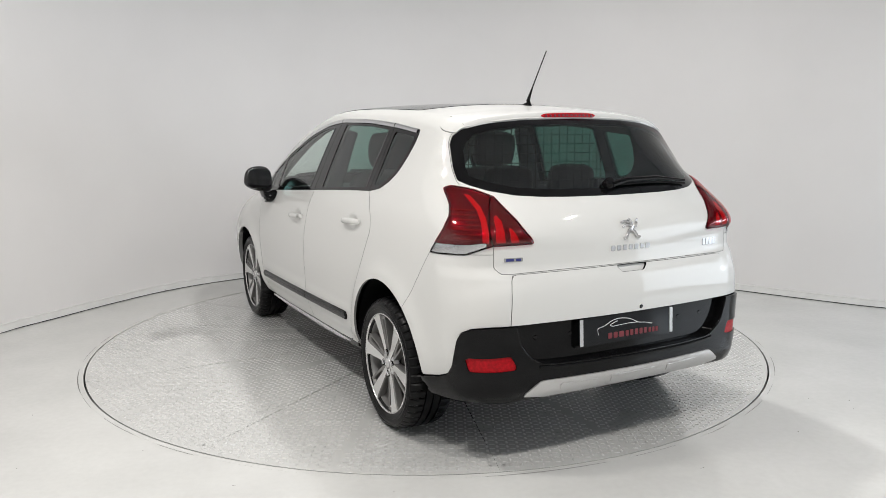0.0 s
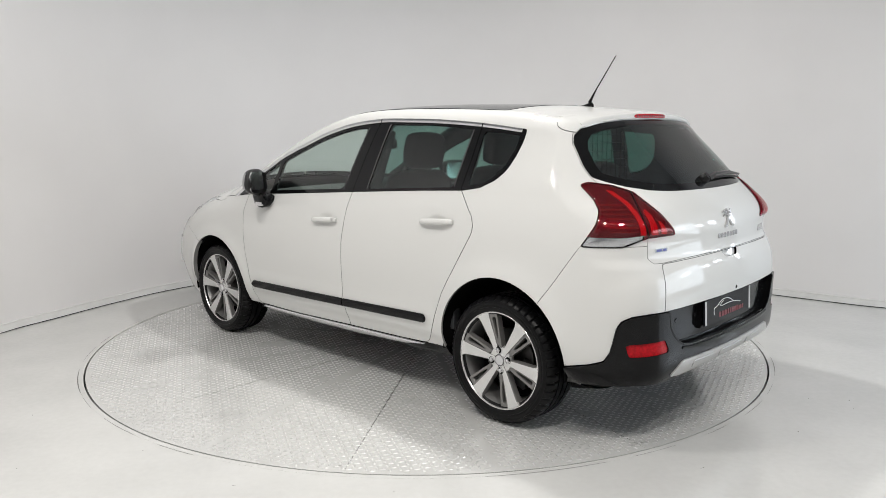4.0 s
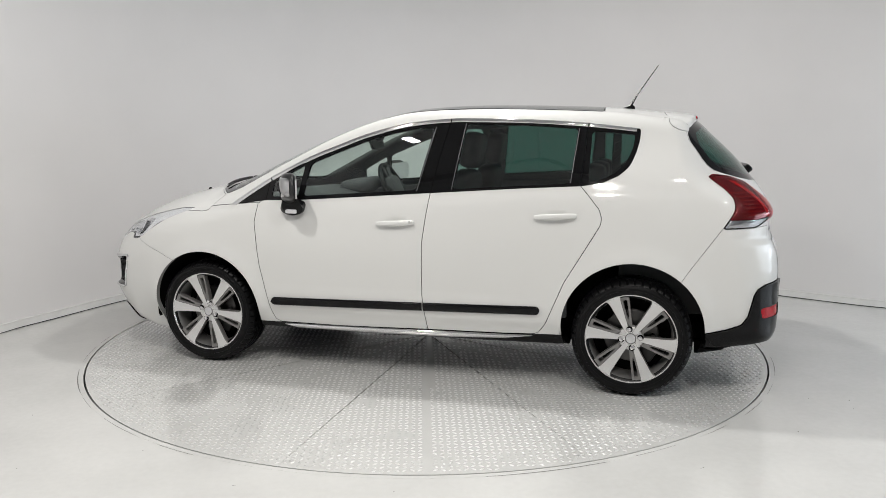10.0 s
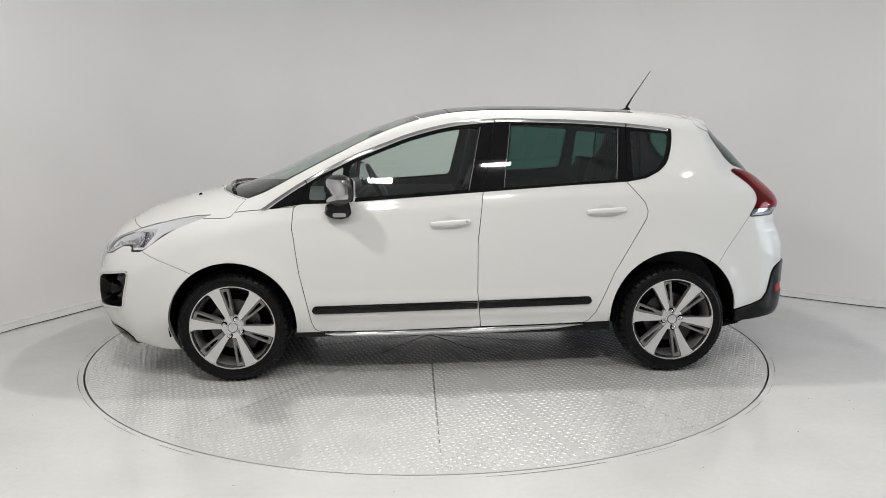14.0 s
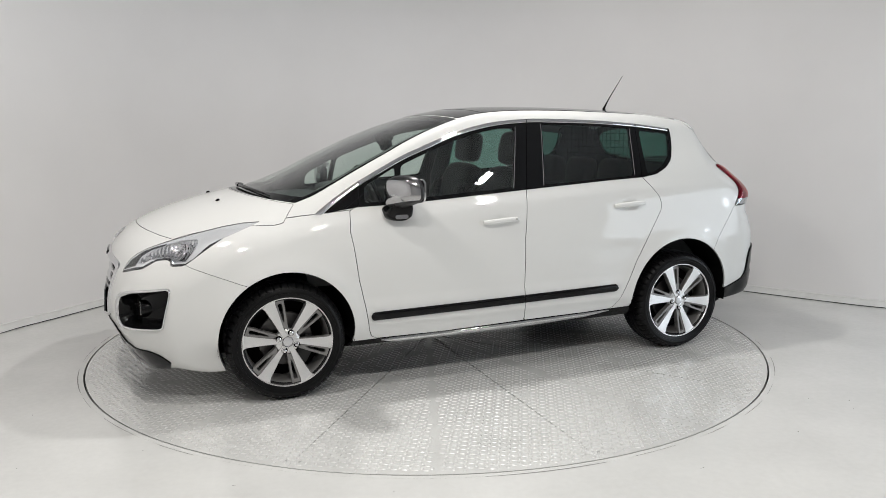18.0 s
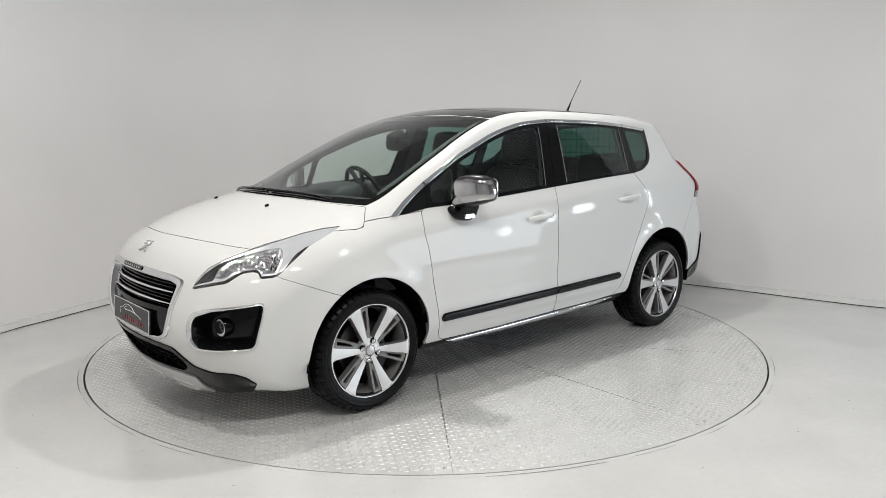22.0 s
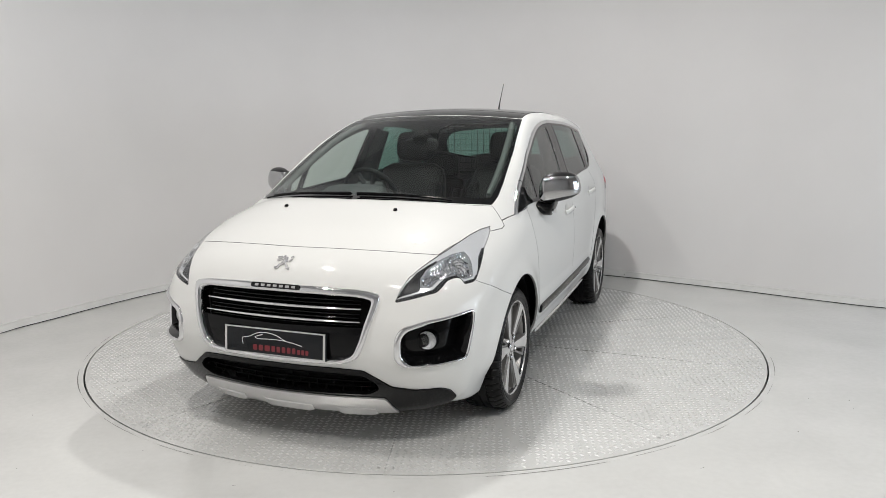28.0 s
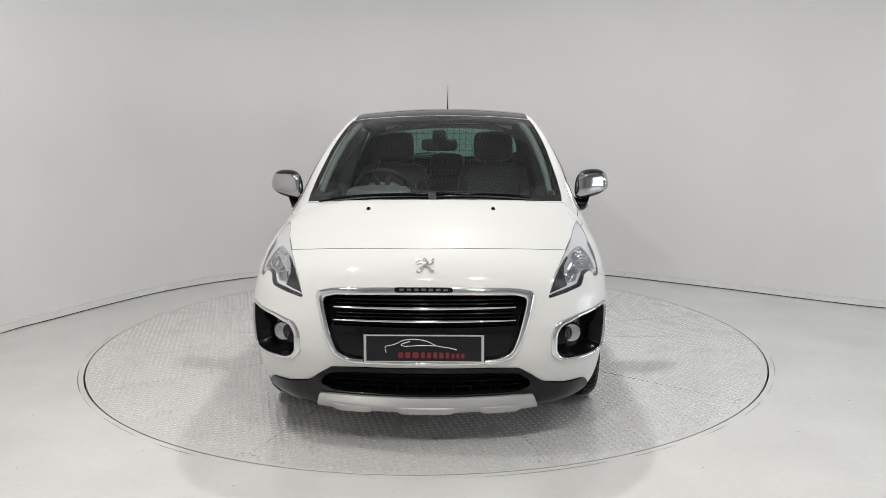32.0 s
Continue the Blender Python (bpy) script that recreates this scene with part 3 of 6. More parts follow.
# wheel openings and the dark underside
for ax, az, ar in ARCHES:
    d = np.maximum(np.hypot(rest.mesh[0][:, 0] - ax, rest.mesh[0][:, 2] - az) - ar, 0.52 - rest.mesh[0][:, 1])
    rest.mesh = clip(rest.mesh, -d)
panel("underbody", rest.take(by_side, np.array([(-1.9, 0.05), (1.402, 0.05), (1.402, 0.23), (0.95, 0.246), (-0.93, 0.252), (-1.6, 0.285), (-1.9, 0.2)]), 0.0), "underbody", car, "whole", sink=0.028, rim=0.0)

# --- glass house ---
DLO_LOW = [(1.135, 1.006), (0.886, 1.040), (0.64, 1.048), (0.409, 1.063), (-0.165, 1.102), (-0.704, 1.137), (-1.017, 1.153), (-1.131, 1.172), (-1.215, 1.212), (-1.258, 1.250), (-1.278, 1.280), (-1.300, 1.336), (-1.314, 1.390), (-1.319, 1.436), (-1.318, 1.460)]
DLO_TOP = [(-1.30, 1.464), (-1.044, 1.494), (-0.714, 1.517), (-0.40, 1.525), (-0.251, 1.525), (-0.047, 1.509), (0.12, 1.479), (0.287, 1.433), (0.45, 1.372), (0.619, 1.305), (0.866, 1.180), (1.02, 1.086)]
DLO = np.array(DLO_LOW + DLO_TOP)
daylight = rest.take(by_side, DLO, 0.001)
FD_BACK = [(-0.146, 0.300), (-0.124, 0.516), (-0.125, 0.816), (-0.159, 1.089), (-0.198, 1.298), (-0.250, 1.540)]
FRONT_DOOR = np.array([(0.886, 1.035), (0.937, 1.020), (0.947, 0.906), (0.935, 0.841), (0.910, 0.644), (0.873, 0.474), (0.848, 0.345), (0.832, 0.305), (0.80, 0.288), (0.40, 0.286), (-0.146, 0.300)] + FD_BACK[1:] + [(-0.25, 1.56), (0.868, 1.56), (0.868, 1.20)])
REAR_DOOR = np.array(FD_BACK[::-1] + [(-0.60, 0.306), (-0.770, 0.312), (-0.800, 0.326), (-0.837, 0.379), (-0.938, 0.623), (-1.093, 0.887), (-1.128, 0.948), (-1.132, 0.985), (-1.117, 1.032), (-1.060, 1.100), (-1.008, 1.158), (-1.025, 1.30), (-1.040, 1.56)])
TOPBAND = np.array(DLO_TOP + [(1.135, 1.006), (1.09, 1.006), (1.005, 1.066), (0.852, 1.160), (0.609, 1.282), (0.44, 1.349), (0.279, 1.410), (0.115, 1.456), (-0.05, 1.486), (-0.251, 1.502), (-0.40, 1.502), (-0.714, 1.494), (-1.04, 1.472), (-1.295, 1.444)])
GLASS_A = rounded([(0.850, 1.062), (0.672, 1.066), (0.648, 1.254), (0.842, 1.150)], 0.02)
GLASS_B = rounded([(0.640, 1.070), (-0.072, 1.116), (-0.150, 1.470), (-0.05, 1.470), (0.10, 1.444), (0.27, 1.396), (0.43, 1.336), (0.612, 1.262)], 0.03)
GLASS_C = rounded([(-0.292, 1.126), (-0.950, 1.166), (-0.982, 1.464), (-0.70, 1.484), (-0.345, 1.492)], 0.02)
GLASS_D = rounded([(-1.052, 1.176), (-1.125, 1.190), (-1.198, 1.226), (-1.252, 1.284), (-1.282, 1.360), (-1.292, 1.430), (-1.060, 1.452)], 0.02)

FD_LOW = np.array([(0.886, 1.055)] + FRONT_DOOR[1:14].tolist() + [(-0.162, 1.115), (-0.02, 1.115), (0.41, 1.085), (0.64, 1.07)])
RD_LOW = np.array([(-0.166, 1.115), (-0.159, 1.089), (-0.125, 0.816), (-0.124, 0.516), (-0.146, 0.300)] + REAR_DOOR[6:16].tolist() + [(-1.008, 1.158), (-1.0, 1.172), (-0.70, 1.155)])
fd_skin = rest.take(by_side, FD_LOW)
rd_skin = rest.take(by_side, RD_LOW)


def pressed(mesh, x, z, a, b, depth):
    """A piece of skin with a shallow oval hollow pressed into it."""
    v, n, t = mesh
    e = ((v[:, 0] - x) / a) ** 2 + ((v[:, 2] - z) / b) ** 2
    q = np.clip(1 - e, 0, 1)
    g = np.stack([-4 * q * (v[:, 0] - x) / a**2, 0 * q, -4 * q * (v[:, 2] - z) / b**2], 1) * depth
    m = n + g
    return v - n * (depth * q * q)[:, None], m / np.linalg.norm(m, axis=1)[:, None], t


fd_skin = pressed(fd_skin, 0.037, 0.930, 0.082, 0.046, 0.013)
rd_skin = pressed(rd_skin, -0.886, 0.985, 0.078, 0.044, 0.013)
front_door = panel("front_door", fd_skin, "white_paint", car, label="white front door panel")
rear_door = panel("rear_door", rd_skin, "white_paint", car, label="white rear door panel")
for doors, x0, x1, ends in ((front_door, 0.842, -0.122, (1, 0)), (rear_door, -0.130, -0.806, (0, 1))):
    xs = np.concatenate([np.linspace(x0, x0 + (x1 - x0) * 0.04, 7), np.linspace(x0, x1, 40)[2:-2], np.linspace(x1 - (x1 - x0) * 0.05, x1, 7)])
    mid, hw = 0.444 - 0.018 * (xs + 0.12), 0.0245
    round_off = np.ones(len(xs))
    for e, at in zip(ends, (x0, x1)):
        if e:
            round_off *= np.sqrt(np.clip(1 - (1 - np.clip(np.abs(xs - at) / 0.024, 0, 1)) ** 2, 0.02, 1))
    ribbon("door_moulding", np.stack([xs, mid + hw * round_off], 1), np.stack([xs, mid - hw * round_off], 1), on_side, "black_plastic", doors, 0.010, 0.005, 0.003, False, label="black rubbing strip", power=0.35)
sill = panel("sill", rest.take(by_side, np.array([(0.95, 0.1), (0.948, 0.284), (0.40, 0.284), (-0.146, 0.298), (-0.770, 0.310), (-0.94, 0.318), (-0.94, 0.1)])), "black_plastic", car, sink=0.004, rim=0.012, label="black sill under the doors")
xs = np.linspace(0.775, -0.765, 60)
ribbon("sill_strip", np.stack([xs, np.interp(-xs, [-0.775, -0.40, 0.20, 0.55, 0.765], [0.280, 0.282, 0.294, 0.300, 0.305])], 1), np.stack([xs, np.interp(-xs, [-0.775, -0.70, -0.2, 0.20, 0.60, 0.765], [0.279, 0.254, 0.252, 0.256, 0.276, 0.304])], 1), on_side, "chrome", sill, 0.009, 0.003, 0.004, False, label="chrome strip along the sill")
fd_day, more = cut(daylight, by_side, FRONT_DOOR, 0.0015)
rd_day, more = cut(more, by_side, REAR_DOOR, 0.0015)
front_bit, quarter = clip(more, 0.3 - more[0][:, 0]), clip(more, more[0][:, 0] - 0.3)


def flattened(mesh, k):
    """A pane pressed towards its mean plane."""
    v, n, t = mesh
    c, m = v.mean(0), n.mean(0)
    m = m / np.linalg.norm(m)
    u = n * (1 - k) + m * k
    return v - np.outer((v - c) @ m, m) * k, u / np.linalg.norm(u, axis=1)[:, None], t


STRIP_OUT = spline2(DLO_TOP + [(1.135, 1.006)], 80)
STRIP_IN = spline2(TOPBAND[13:][::-1].tolist(), 80)
STRIP_MID = (STRIP_OUT + STRIP_IN) / 2


def side_window(piece, outlines, parent, mat, clip_x, frame_name="window_frame"):
    """One stretch of side window: black surround, chrome upper strip and the panes."""
    band, piece = cut(piece, by_side, TOPBAND, 0.0005)
    for o in outlines:
        pane, piece = cut(piece, by_side, o, 0.0)
        if o is GLASS_D:
            pane = flattened(pane, 0.9)
        panel("window_pane", pane, mat, parent, sink=0.001, rim=0.004)
    panel(frame_name, piece, "gloss_black", parent, sink=-0.001, rim=0.012)
    t0, t1 = clip_x
    keep = (STRIP_MID[:, 0] > t0) & (STRIP_MID[:, 0] < t1)
    ribbon("chrome_strip", STRIP_OUT[keep], STRIP_IN[keep], on_side, "chrome", parent, 0.006, 0.001, 0.008, False, label="chrome strip above the side windows")


# slim seal strips at the pane edges; their grey paints in the edges' reflections
material("window_seal", (0.10, 0.10, 0.105), 0.22, spec=0.6)
for doors, ends in ((front_door, [((-0.078, 1.112), (-0.158, 1.474))]), (rear_door, [((-0.284, 1.124), (-0.338, 1.494)), ((-0.956, 1.168), (-0.988, 1.462))])):
    for (xa, za), (xb, zb) in ends:
        q = np.linspace(0, 1, 24)
        line = np.stack([xa + (xb - xa) * q, za + (zb - za) * q], 1)
        ribbon("window_seal", line + [0.0025, 0], line - [0.0025, 0], on_side, "window_seal", doors, 0.002, 0.002, 0.004, False, across=5)
side_window(fd_day, [GLASS_A, GLASS_B], front_door, "clear_glass", (-0.2435, 0.866))
side_window(rd_day, [GLASS_C], rear_door, "tinted_glass", (-1.036, -0.2485))
side_window(quarter, [GLASS_D], (car, car), "tinted_glass", (-2, -1.040), "quarter_window_frame")
side_window(front_bit, [], (car, car), "clear_glass", (0.870, 2), "quarter_window_frame")

# --- windscreen, roof and rear glass ---
WS = np.array([(1.468, -0.1), (1.468, 0.0), (1.452, 0.20), (1.410, 0.38), (1.345, 0.52), (1.275, 0.63), (1.215, 0.708), (1.12, 0.714), (0.989, 0.706), (0.661, 0.672), (0.322, 0.618), (0.200, 0.598), (0.222, 0.386), (0.245, 0.15), (0.250, 0.0), (0.25, -0.1)])
WS_PANE = np.array([(1.385, -0.1), (1.385, 0.0), (1.37, 0.20), (1.33, 0.38), (1.27, 0.52), (1.215, 0.625), (1.165, 0.684), (0.989, 0.690), (0.661, 0.661), (0.345, 0.607), (0.255, 0.576), (0.285, 0.15), (0.290, 0.0), (0.29, -0.1)])
wscreen = rest.take(by_top, WS)
pane, border = cut(wscreen, by_top, WS_PANE)
panel("windscreen", pane, "clear_glass", car, "whole", rim=0.005)
panel("windscreen_border", border, "gloss_black", car, "whole", rim=0.012, label="black band round the windscreen")
ROOF = rounded([(0.236, -0.2), (0.236, 0.10), (0.188, 0.588), (-0.30, 0.580), (-0.80, 0.572), (-1.115, 0.572), (-1.100, 0.2), (-1.10, -0.2)], 0.02)
roof_skin = rest.take(by_top, ROOF, 0.003)
HEAD = np.array([(0.3, -0.2), (0.3, 0.7), (0.02, 0.7), (0.035, 0.0), (0.035, -0.2)])
header, glass_roof = cut(roof_skin, by_top, HEAD, 0.002)
panel("roof_glass", glass_roof, "roof_glass", car, "whole", sink=-0.002, rim=0.010, label="dark panoramic roof glass")
panel("roof_header", header, "gloss_black", car, "whole", sink=-0.001, rim=0.010, label="gloss black roof header")
RG = np.array([(-0.2, 1.514), (0.0, 1.514), (0.3, 1.506), (0.48, 1.490), (0.585, 1.465), (0.632, 1.432), (0.652, 1.395), (0.672, 1.300), (0.680, 1.240), (0.655, 1.222), (0.600, 1.200), (0.51, 1.182), (0.40, 1.174), (0.26, 1.170), (0.0, 1.168), (-0.2, 1.168)])
RG_PANE = np.array([(-0.2, 1.490), (0.0, 1.490), (0.3, 1.480), (0.46, 1.462), (0.550, 1.440), (0.592, 1.405), (0.614, 1.37), (0.632, 1.300), (0.636, 1.258), (0.57, 1.232), (0.49, 1.214), (0.38, 1.206), (0.26, 1.202), (0.0, 1.200), (-0.2, 1.200)])
rglass = rest.take(by_rear, RG, 0.0008)

# --- rear end ---
SPOILER = np.array([(-1.432, 1.75), (-1.448, 1.545), (-1.466, 1.523), (-1.468, 1.497), (-1.484, 1.474), (-1.520, 1.455), (-1.560, 1.446), (-1.62, 1.44), (-1.9, 1.44), (-1.9, 1.75)])
spoiler_skin = rest.take(by_side, SPOILER, 0.0012)
TAIL = rounded([(0.662, 1.208), (0.712, 1.145), (0.726, 1.100), (0.708, 1.045), (0.641, 0.940), (0.822, 0.944), (0.930, 0.984), (1.085, 0.986), (1.078, 1.010), (1.011, 1.085), (0.898, 1.178), (0.800, 1.208), (0.700, 1.220)], 0.012)
TAIL_SPLIT = np.array([(0.3, 0.8), (0.935, 0.8), (0.936, 0.985), (0.905, 1.100), (0.86, 1.30), (0.3, 1.30)])
TAIL_CLEAR = np.array([(0.5, 0.85), (0.905, 0.85), (0.910, 1.000), (0.82, 0.990), (0.70, 0.988), (0.5, 0.99)])
tail_skin = rest.take(by_rear_corner, TAIL, 0.0006)
SKIRT = np.array([(-1.50, 0.30), (-1.66, 0.372), (-1.80, 0.402), (-1.872, 0.430), (-1.902, 0.475), (-1.915, 0.530), (-1.928, 0.590), (-1.945, 0.622), (-1.985, 0.645), (-2.04, 0.655), (-2.3, 0.660), (-2.3, 0.326), (-1.98, 0.326), (-1.82, 0.309), (-1.66, 0.300), (-1.50, 0.290)])
skirt_skin = rest.take(by_side, SKIRT)
panel("underbody", rest.take(by_side, np.array([(-1.50, 0.300), (-1.66, 0.302), (-1.82, 0.311), (-1.98, 0.328), (-2.3, 0.328), (-2.3, 0.05), (-1.50, 0.05)])), "underbody", car, "whole", sink=0.035, rim=0.0)
GATE = np.array([(-0.2, 0.874), (0.0, 0.874), (0.35, 0.872), (0.595, 0.866), (0.645, 0.868), (0.668, 0.892), (0.668, 0.98), (0.640, 1.08), (0.660, 1.16), (0.684, 1.215), (0.6835, 1.243), (0.6755, 1.302), (0.6555, 1.397), (0.6355, 1.435), (0.595, 1.475), (0.5, 1.507), (0.3, 1.528), (0.0, 1.536), (-0.2, 1.536)])
LOWGATE = np.array([(-0.2, 0.870), (0.0, 0.870), (0.595, 0.862), (0.606, 0.845), (0.616, 0.80), (0.626, 0.70), (0.629, 0.640), (-0.2, 0.640)])
gate_skin = rest.take(by_rear, GATE, 0.0010)
low_skin = rest.take(by_rear, LOWGATE, 0.0012)
release, low_skin = cut(low_skin, by_rear, np.array([(-0.2, 0.90), (0.086, 0.90), (0.084, 0.860), (0.062, 0.838), (-0.2, 0.838)]), 0.0006)
tailgate = panel("tailgate", gate_skin, "white_paint", car, "whole")[0]
lower_gate = panel("lower_tailgate", low_skin, "white_paint", car, "whole", sink=-0.002)[0]
pane, border = cut(rglass, by_rear, RG_PANE)
panel("rear_window", pane, "tinted_glass", tailgate, "whole", sink=0.002, rim=0.004)
panel("rear_window_border", border, "gloss_black", tailgate, "whole", sink=0.002, rim=0.010)
R_SPLIT = np.array([(-1.755, 0.946), (-1.579, 0.694), (-1.45, 0.50), (-1.45, 0.2), (-2.4, 0.2), (-2.4, 0.952)])
rear_bumper = panel("rear_bumper", rest.take(by_side, R_SPLIT, 0.0012), "white_paint", car, label="white upper rear bumper")

# tail lamps, domed proud of the body: lens, clear lower lens, and the lamp's red and silver inside
v, n, t = refine(refine(tail_skin))
h = np.clip(-by_rear_corner(TAIL, v) / 0.035, 0, 1)
v = v + n * (0.013 * np.sqrt(1 - (1 - h) ** 2))[:, None]
c = np.cross(v[t[:, 1]] - v[t[:, 0]], v[t[:, 2]] - v[t[:, 0]])
n = np.zeros_like(v)
for k in range(3):
    np.add.at(n, t[:, k], c)
tail_skin = (v, n, t)
body_lamp, gate_lamp = cut(tail_skin, by_rear_corner, TAIL_SPLIT, 0.002)
material("lamp_red", (0.62, 0.006, 0.055), 0.22, coat=0.5, grain=0.15, grain_scale=120)
material("lamp_dark_red", (0.080, 0.002, 0.020), 0.30, coat=0.5, grain=0.35, grain_scale=70)
material("lamp_silver", (0.74, 0.74, 0.75), 0.07, metal=1.0)
material("lamp_tip", (0.013, 0.013, 0.014), 0.30, spec=0.25)
material("lamp_trim", (0.86, 0.86, 0.87), 0.18, metal=0.5)
material("reversing_bowl", (0.50, 0.50, 0.51), 0.10, metal=1.0, bump=0.6, bump_scale=70)
material("lamp_rib", (0.17, 0.022, 0.02), 0.3, coat=0.5)
glass("red_glass", (0.82, 0.05, 0.15), base=0.05)
clear, red = cut(body_lamp, by_rear_corner, TAIL_CLEAR, 0.0005)
tail_lamp = panel("tail_lamp", red, "red_glass", car, sink=-0.002, rim=0.0014, label="red rear lamp lens")
panel("clear_lens", clear, "lamp_glass", tail_lamp, sink=-0.002, rim=0.0014, label="clear reversing lamp lens")
panel("lamp_bowl", clear, "reversing_bowl", tail_lamp, sink=0.005, rim=-0.0055)
panel("lamp_bowl", red, "lamp_dark_red", tail_lamp, sink=0.005, rim=-0.0055)
gate_tail = panel("tail_lamp", gate_lamp, "red_glass", car, sink=-0.002, rim=0.0014, label="red lamp lens on the tailgate")
panel("lamp_bowl", gate_lamp, "lamp_dark_red", gate_tail, sink=0.005, rim=-0.0055)
# bright red light bars behind the lens: the long outer claw and two short ones on the tailgate
CLAWS = [(True, [(0.895, 0.998), (0.922, 0.998), (0.918, 1.040), (0.895, 1.095), (0.860, 1.140), (0.800, 1.185), (0.770, 1.190), (0.845, 1.130), (0.875, 1.085), (0.892, 1.040)]),
         (False, [(0.950, 0.998), (0.985, 0.998), (0.978, 1.040), (0.958, 1.085), (0.930, 1.110), (0.922, 1.100), (0.942, 1.060)]),
         (False, [(1.005, 0.998), (1.035, 0.998), (1.028, 1.022), (1.008, 1.050), (0.990, 1.060), (1.000, 1.035)])]
fine_body, fine_gate = refine(body_lamp), refine(gate_lamp)
for on_body, o in CLAWS:
    bar, _ = cut(fine_body if on_body else fine_gate, by_rear_corner, rounded(o, 0.004))
    panel("light_bar", bar, "lamp_red", tail_lamp if on_body else gate_tail, sink=0.0012, rim=0.0045)

# fine ribs of the reflector field beside the long claw
for k in range(7):
    z = 1.012 + 0.019 * k
    inner_u = float(np.interp(z, [0.998, 1.040, 1.085, 1.130, 1.16], [0.888, 0.885, 0.868, 0.838, 0.79]))
    o = [(inner_u - 0.125 + 0.10 * max(0, z - 1.05), z), (inner_u, z), (inner_u, z + 0.006), (inner_u - 0.125 + 0.10 * max(0, z - 1.05), z + 0.006)]
    bar, _ = cut(fine_body, by_rear_corner, np.array(o))
    panel("lamp_rib", bar, "lamp_rib", tail_lamp, sink=0.0025, rim=0.003)

# black rear skirt with its recess, silver guard, reflectors and plate
RECESS = rounded([(-0.2, 0.70), (0.604, 0.70), (0.600, 0.640), (0.580, 0.565), (0.520, 0.500), (0.46, 0.478), (-0.2, 0.472)], 0.02)
GUARD = rounded([(-0.2, 0.408), (0.490, 0.411), (0.575, 0.352), (0.46, 0.337), (-0.2, 0.335)], 0.015)
REFL = rounded([(0.784, 0.520), (0.629, 0.530), (0.598, 0.470), (0.772, 0.461)], 0.008)
recess, skirt_rest = cut(skirt_skin, by_rear, RECESS, 0.0)
guard, skirt_rest = cut(skirt_rest, by_rear, GUARD, 0.0005)
refl, skirt_rest = cut(skirt_rest, by_rear, REFL, 0.0)
skirt = panel("bumper_skirt", skirt_rest, "black_plastic", car, "whole", sink=-0.012, rim=0.055, label="black plastic rear bumper skirt")[0]
panel("bumper_recess", recess, "black_plastic", skirt, "whole", sink=0.024, rim=0.0)
panel("skid_plate", guard, "satin_silver", skirt, "whole", sink=-0.018, rim=0.025, label="silver guard on the rear skirt")
material("reflector_red", (0.42, 0.004, 0.010), 0.25, spec=0.2, grain=0.35, grain_scale=90)
panel("reflector", refl, "reflector_red", (skirt, skirt), sink=-0.006, rim=0.02, label="red rear reflector")

# --- front end ---
HOOD = np.array(spline2([(2.018, -0.19), (2.032, 0.0), (2.018, 0.19), (1.982, 0.373), (1.922, 0.54), (1.856, 0.655)], 7).tolist() + [ (1.74, 0.690), (1.617, 0.733), (1.443, 0.786), (1.350, 0.806), (1.300, 0.806), (1.279, 0.784), (1.222, 0.716), (1.284, 0.638), (1.354, 0.528), (1.420, 0.386), (1.462, 0.203), (1.478, 0.0), (1.478, -0.2)])
HEADLAMP = rounded([(-1.108, 0.716), (-1.074, 0.772), (-1.030, 0.815), (-0.970, 0.847), (-0.913, 0.870), (-0.846, 0.893), (-0.740, 0.926), (-0.623, 0.958), (-0.540, 0.974), (-0.455, 0.980), (-0.500, 0.950), (-0.578, 0.902), (-0.645, 0.832), (-0.692, 0.784), (-0.712, 0.773), (-0.770, 0.771), (-0.784, 0.797), (-0.808, 0.802), (-0.856, 0.796), (-0.922, 0.754), (-0.968, 0.747), (-1.03, 0.733)], 0.008)
head_skin = rest.take(by_front_corner, HEADLAMP, 0.0008)
hood = panel("bonnet", rest.take(by_top, HOOD, 0.0017), "white_paint", car, "whole", rim=0.016)[0]
BUMPER = np.array([(1.40, 0.05), (1.40, 0.62), (1.544, 0.668), (1.787, 0.766), (1.845, 0.800), (1.845, 1.2), (2.5, 1.2), (2.5, 0.05)])
bump_skin = rest.take(by_side, BUMPER, 0.0012)
def open_rounded(pts, r):
    """A half outline with its inner corners rounded; its ends stay on the middle."""
    closed_pts = rounded([(-0.3, pts[0][1])] + list(pts) + [(-0.3, pts[-1][1])], r, 7)
    return [tuple(pts[0])] + [tuple(q) for q in closed_pts[14:-14]] + [tuple(pts[-1])]


GRILLE_LINE = open_rounded([(0.0, 0.780), (0.20, 0.778), (0.40, 0.770), (0.492, 0.752), (0.480, 0.690), (0.440, 0.550), (0.408, 0.470), (0.33, 0.440), (0.0, 0.436)], 0.035)
GRILLE_HOLE = open_rounded([(0.0, 0.744), (0.20, 0.742), (0.40, 0.736), (0.452, 0.722), (0.447, 0.690), (0.411, 0.555), (0.380, 0.485), (0.325, 0.462), (0.0, 0.458)], 0.026)
GRILLE = np.array([(-0.2, 0.780)] + GRILLE_LINE + [(-0.2, 0.436)])
GRILLE_IN = np.array([(-0.2, 0.744)] + GRILLE_HOLE + [(-0.2, 0.458)])
LOWER = rounded([(-0.2, 0.424), (0.30, 0.420), (0.420, 0.414), (0.482, 0.372), (0.530, 0.334), (0.62, 0.319), (0.720, 0.318), (0.750, 0.295), (0.768, 0.215), (0.768, 0.05), (-0.2, 0.05)], 0.012)
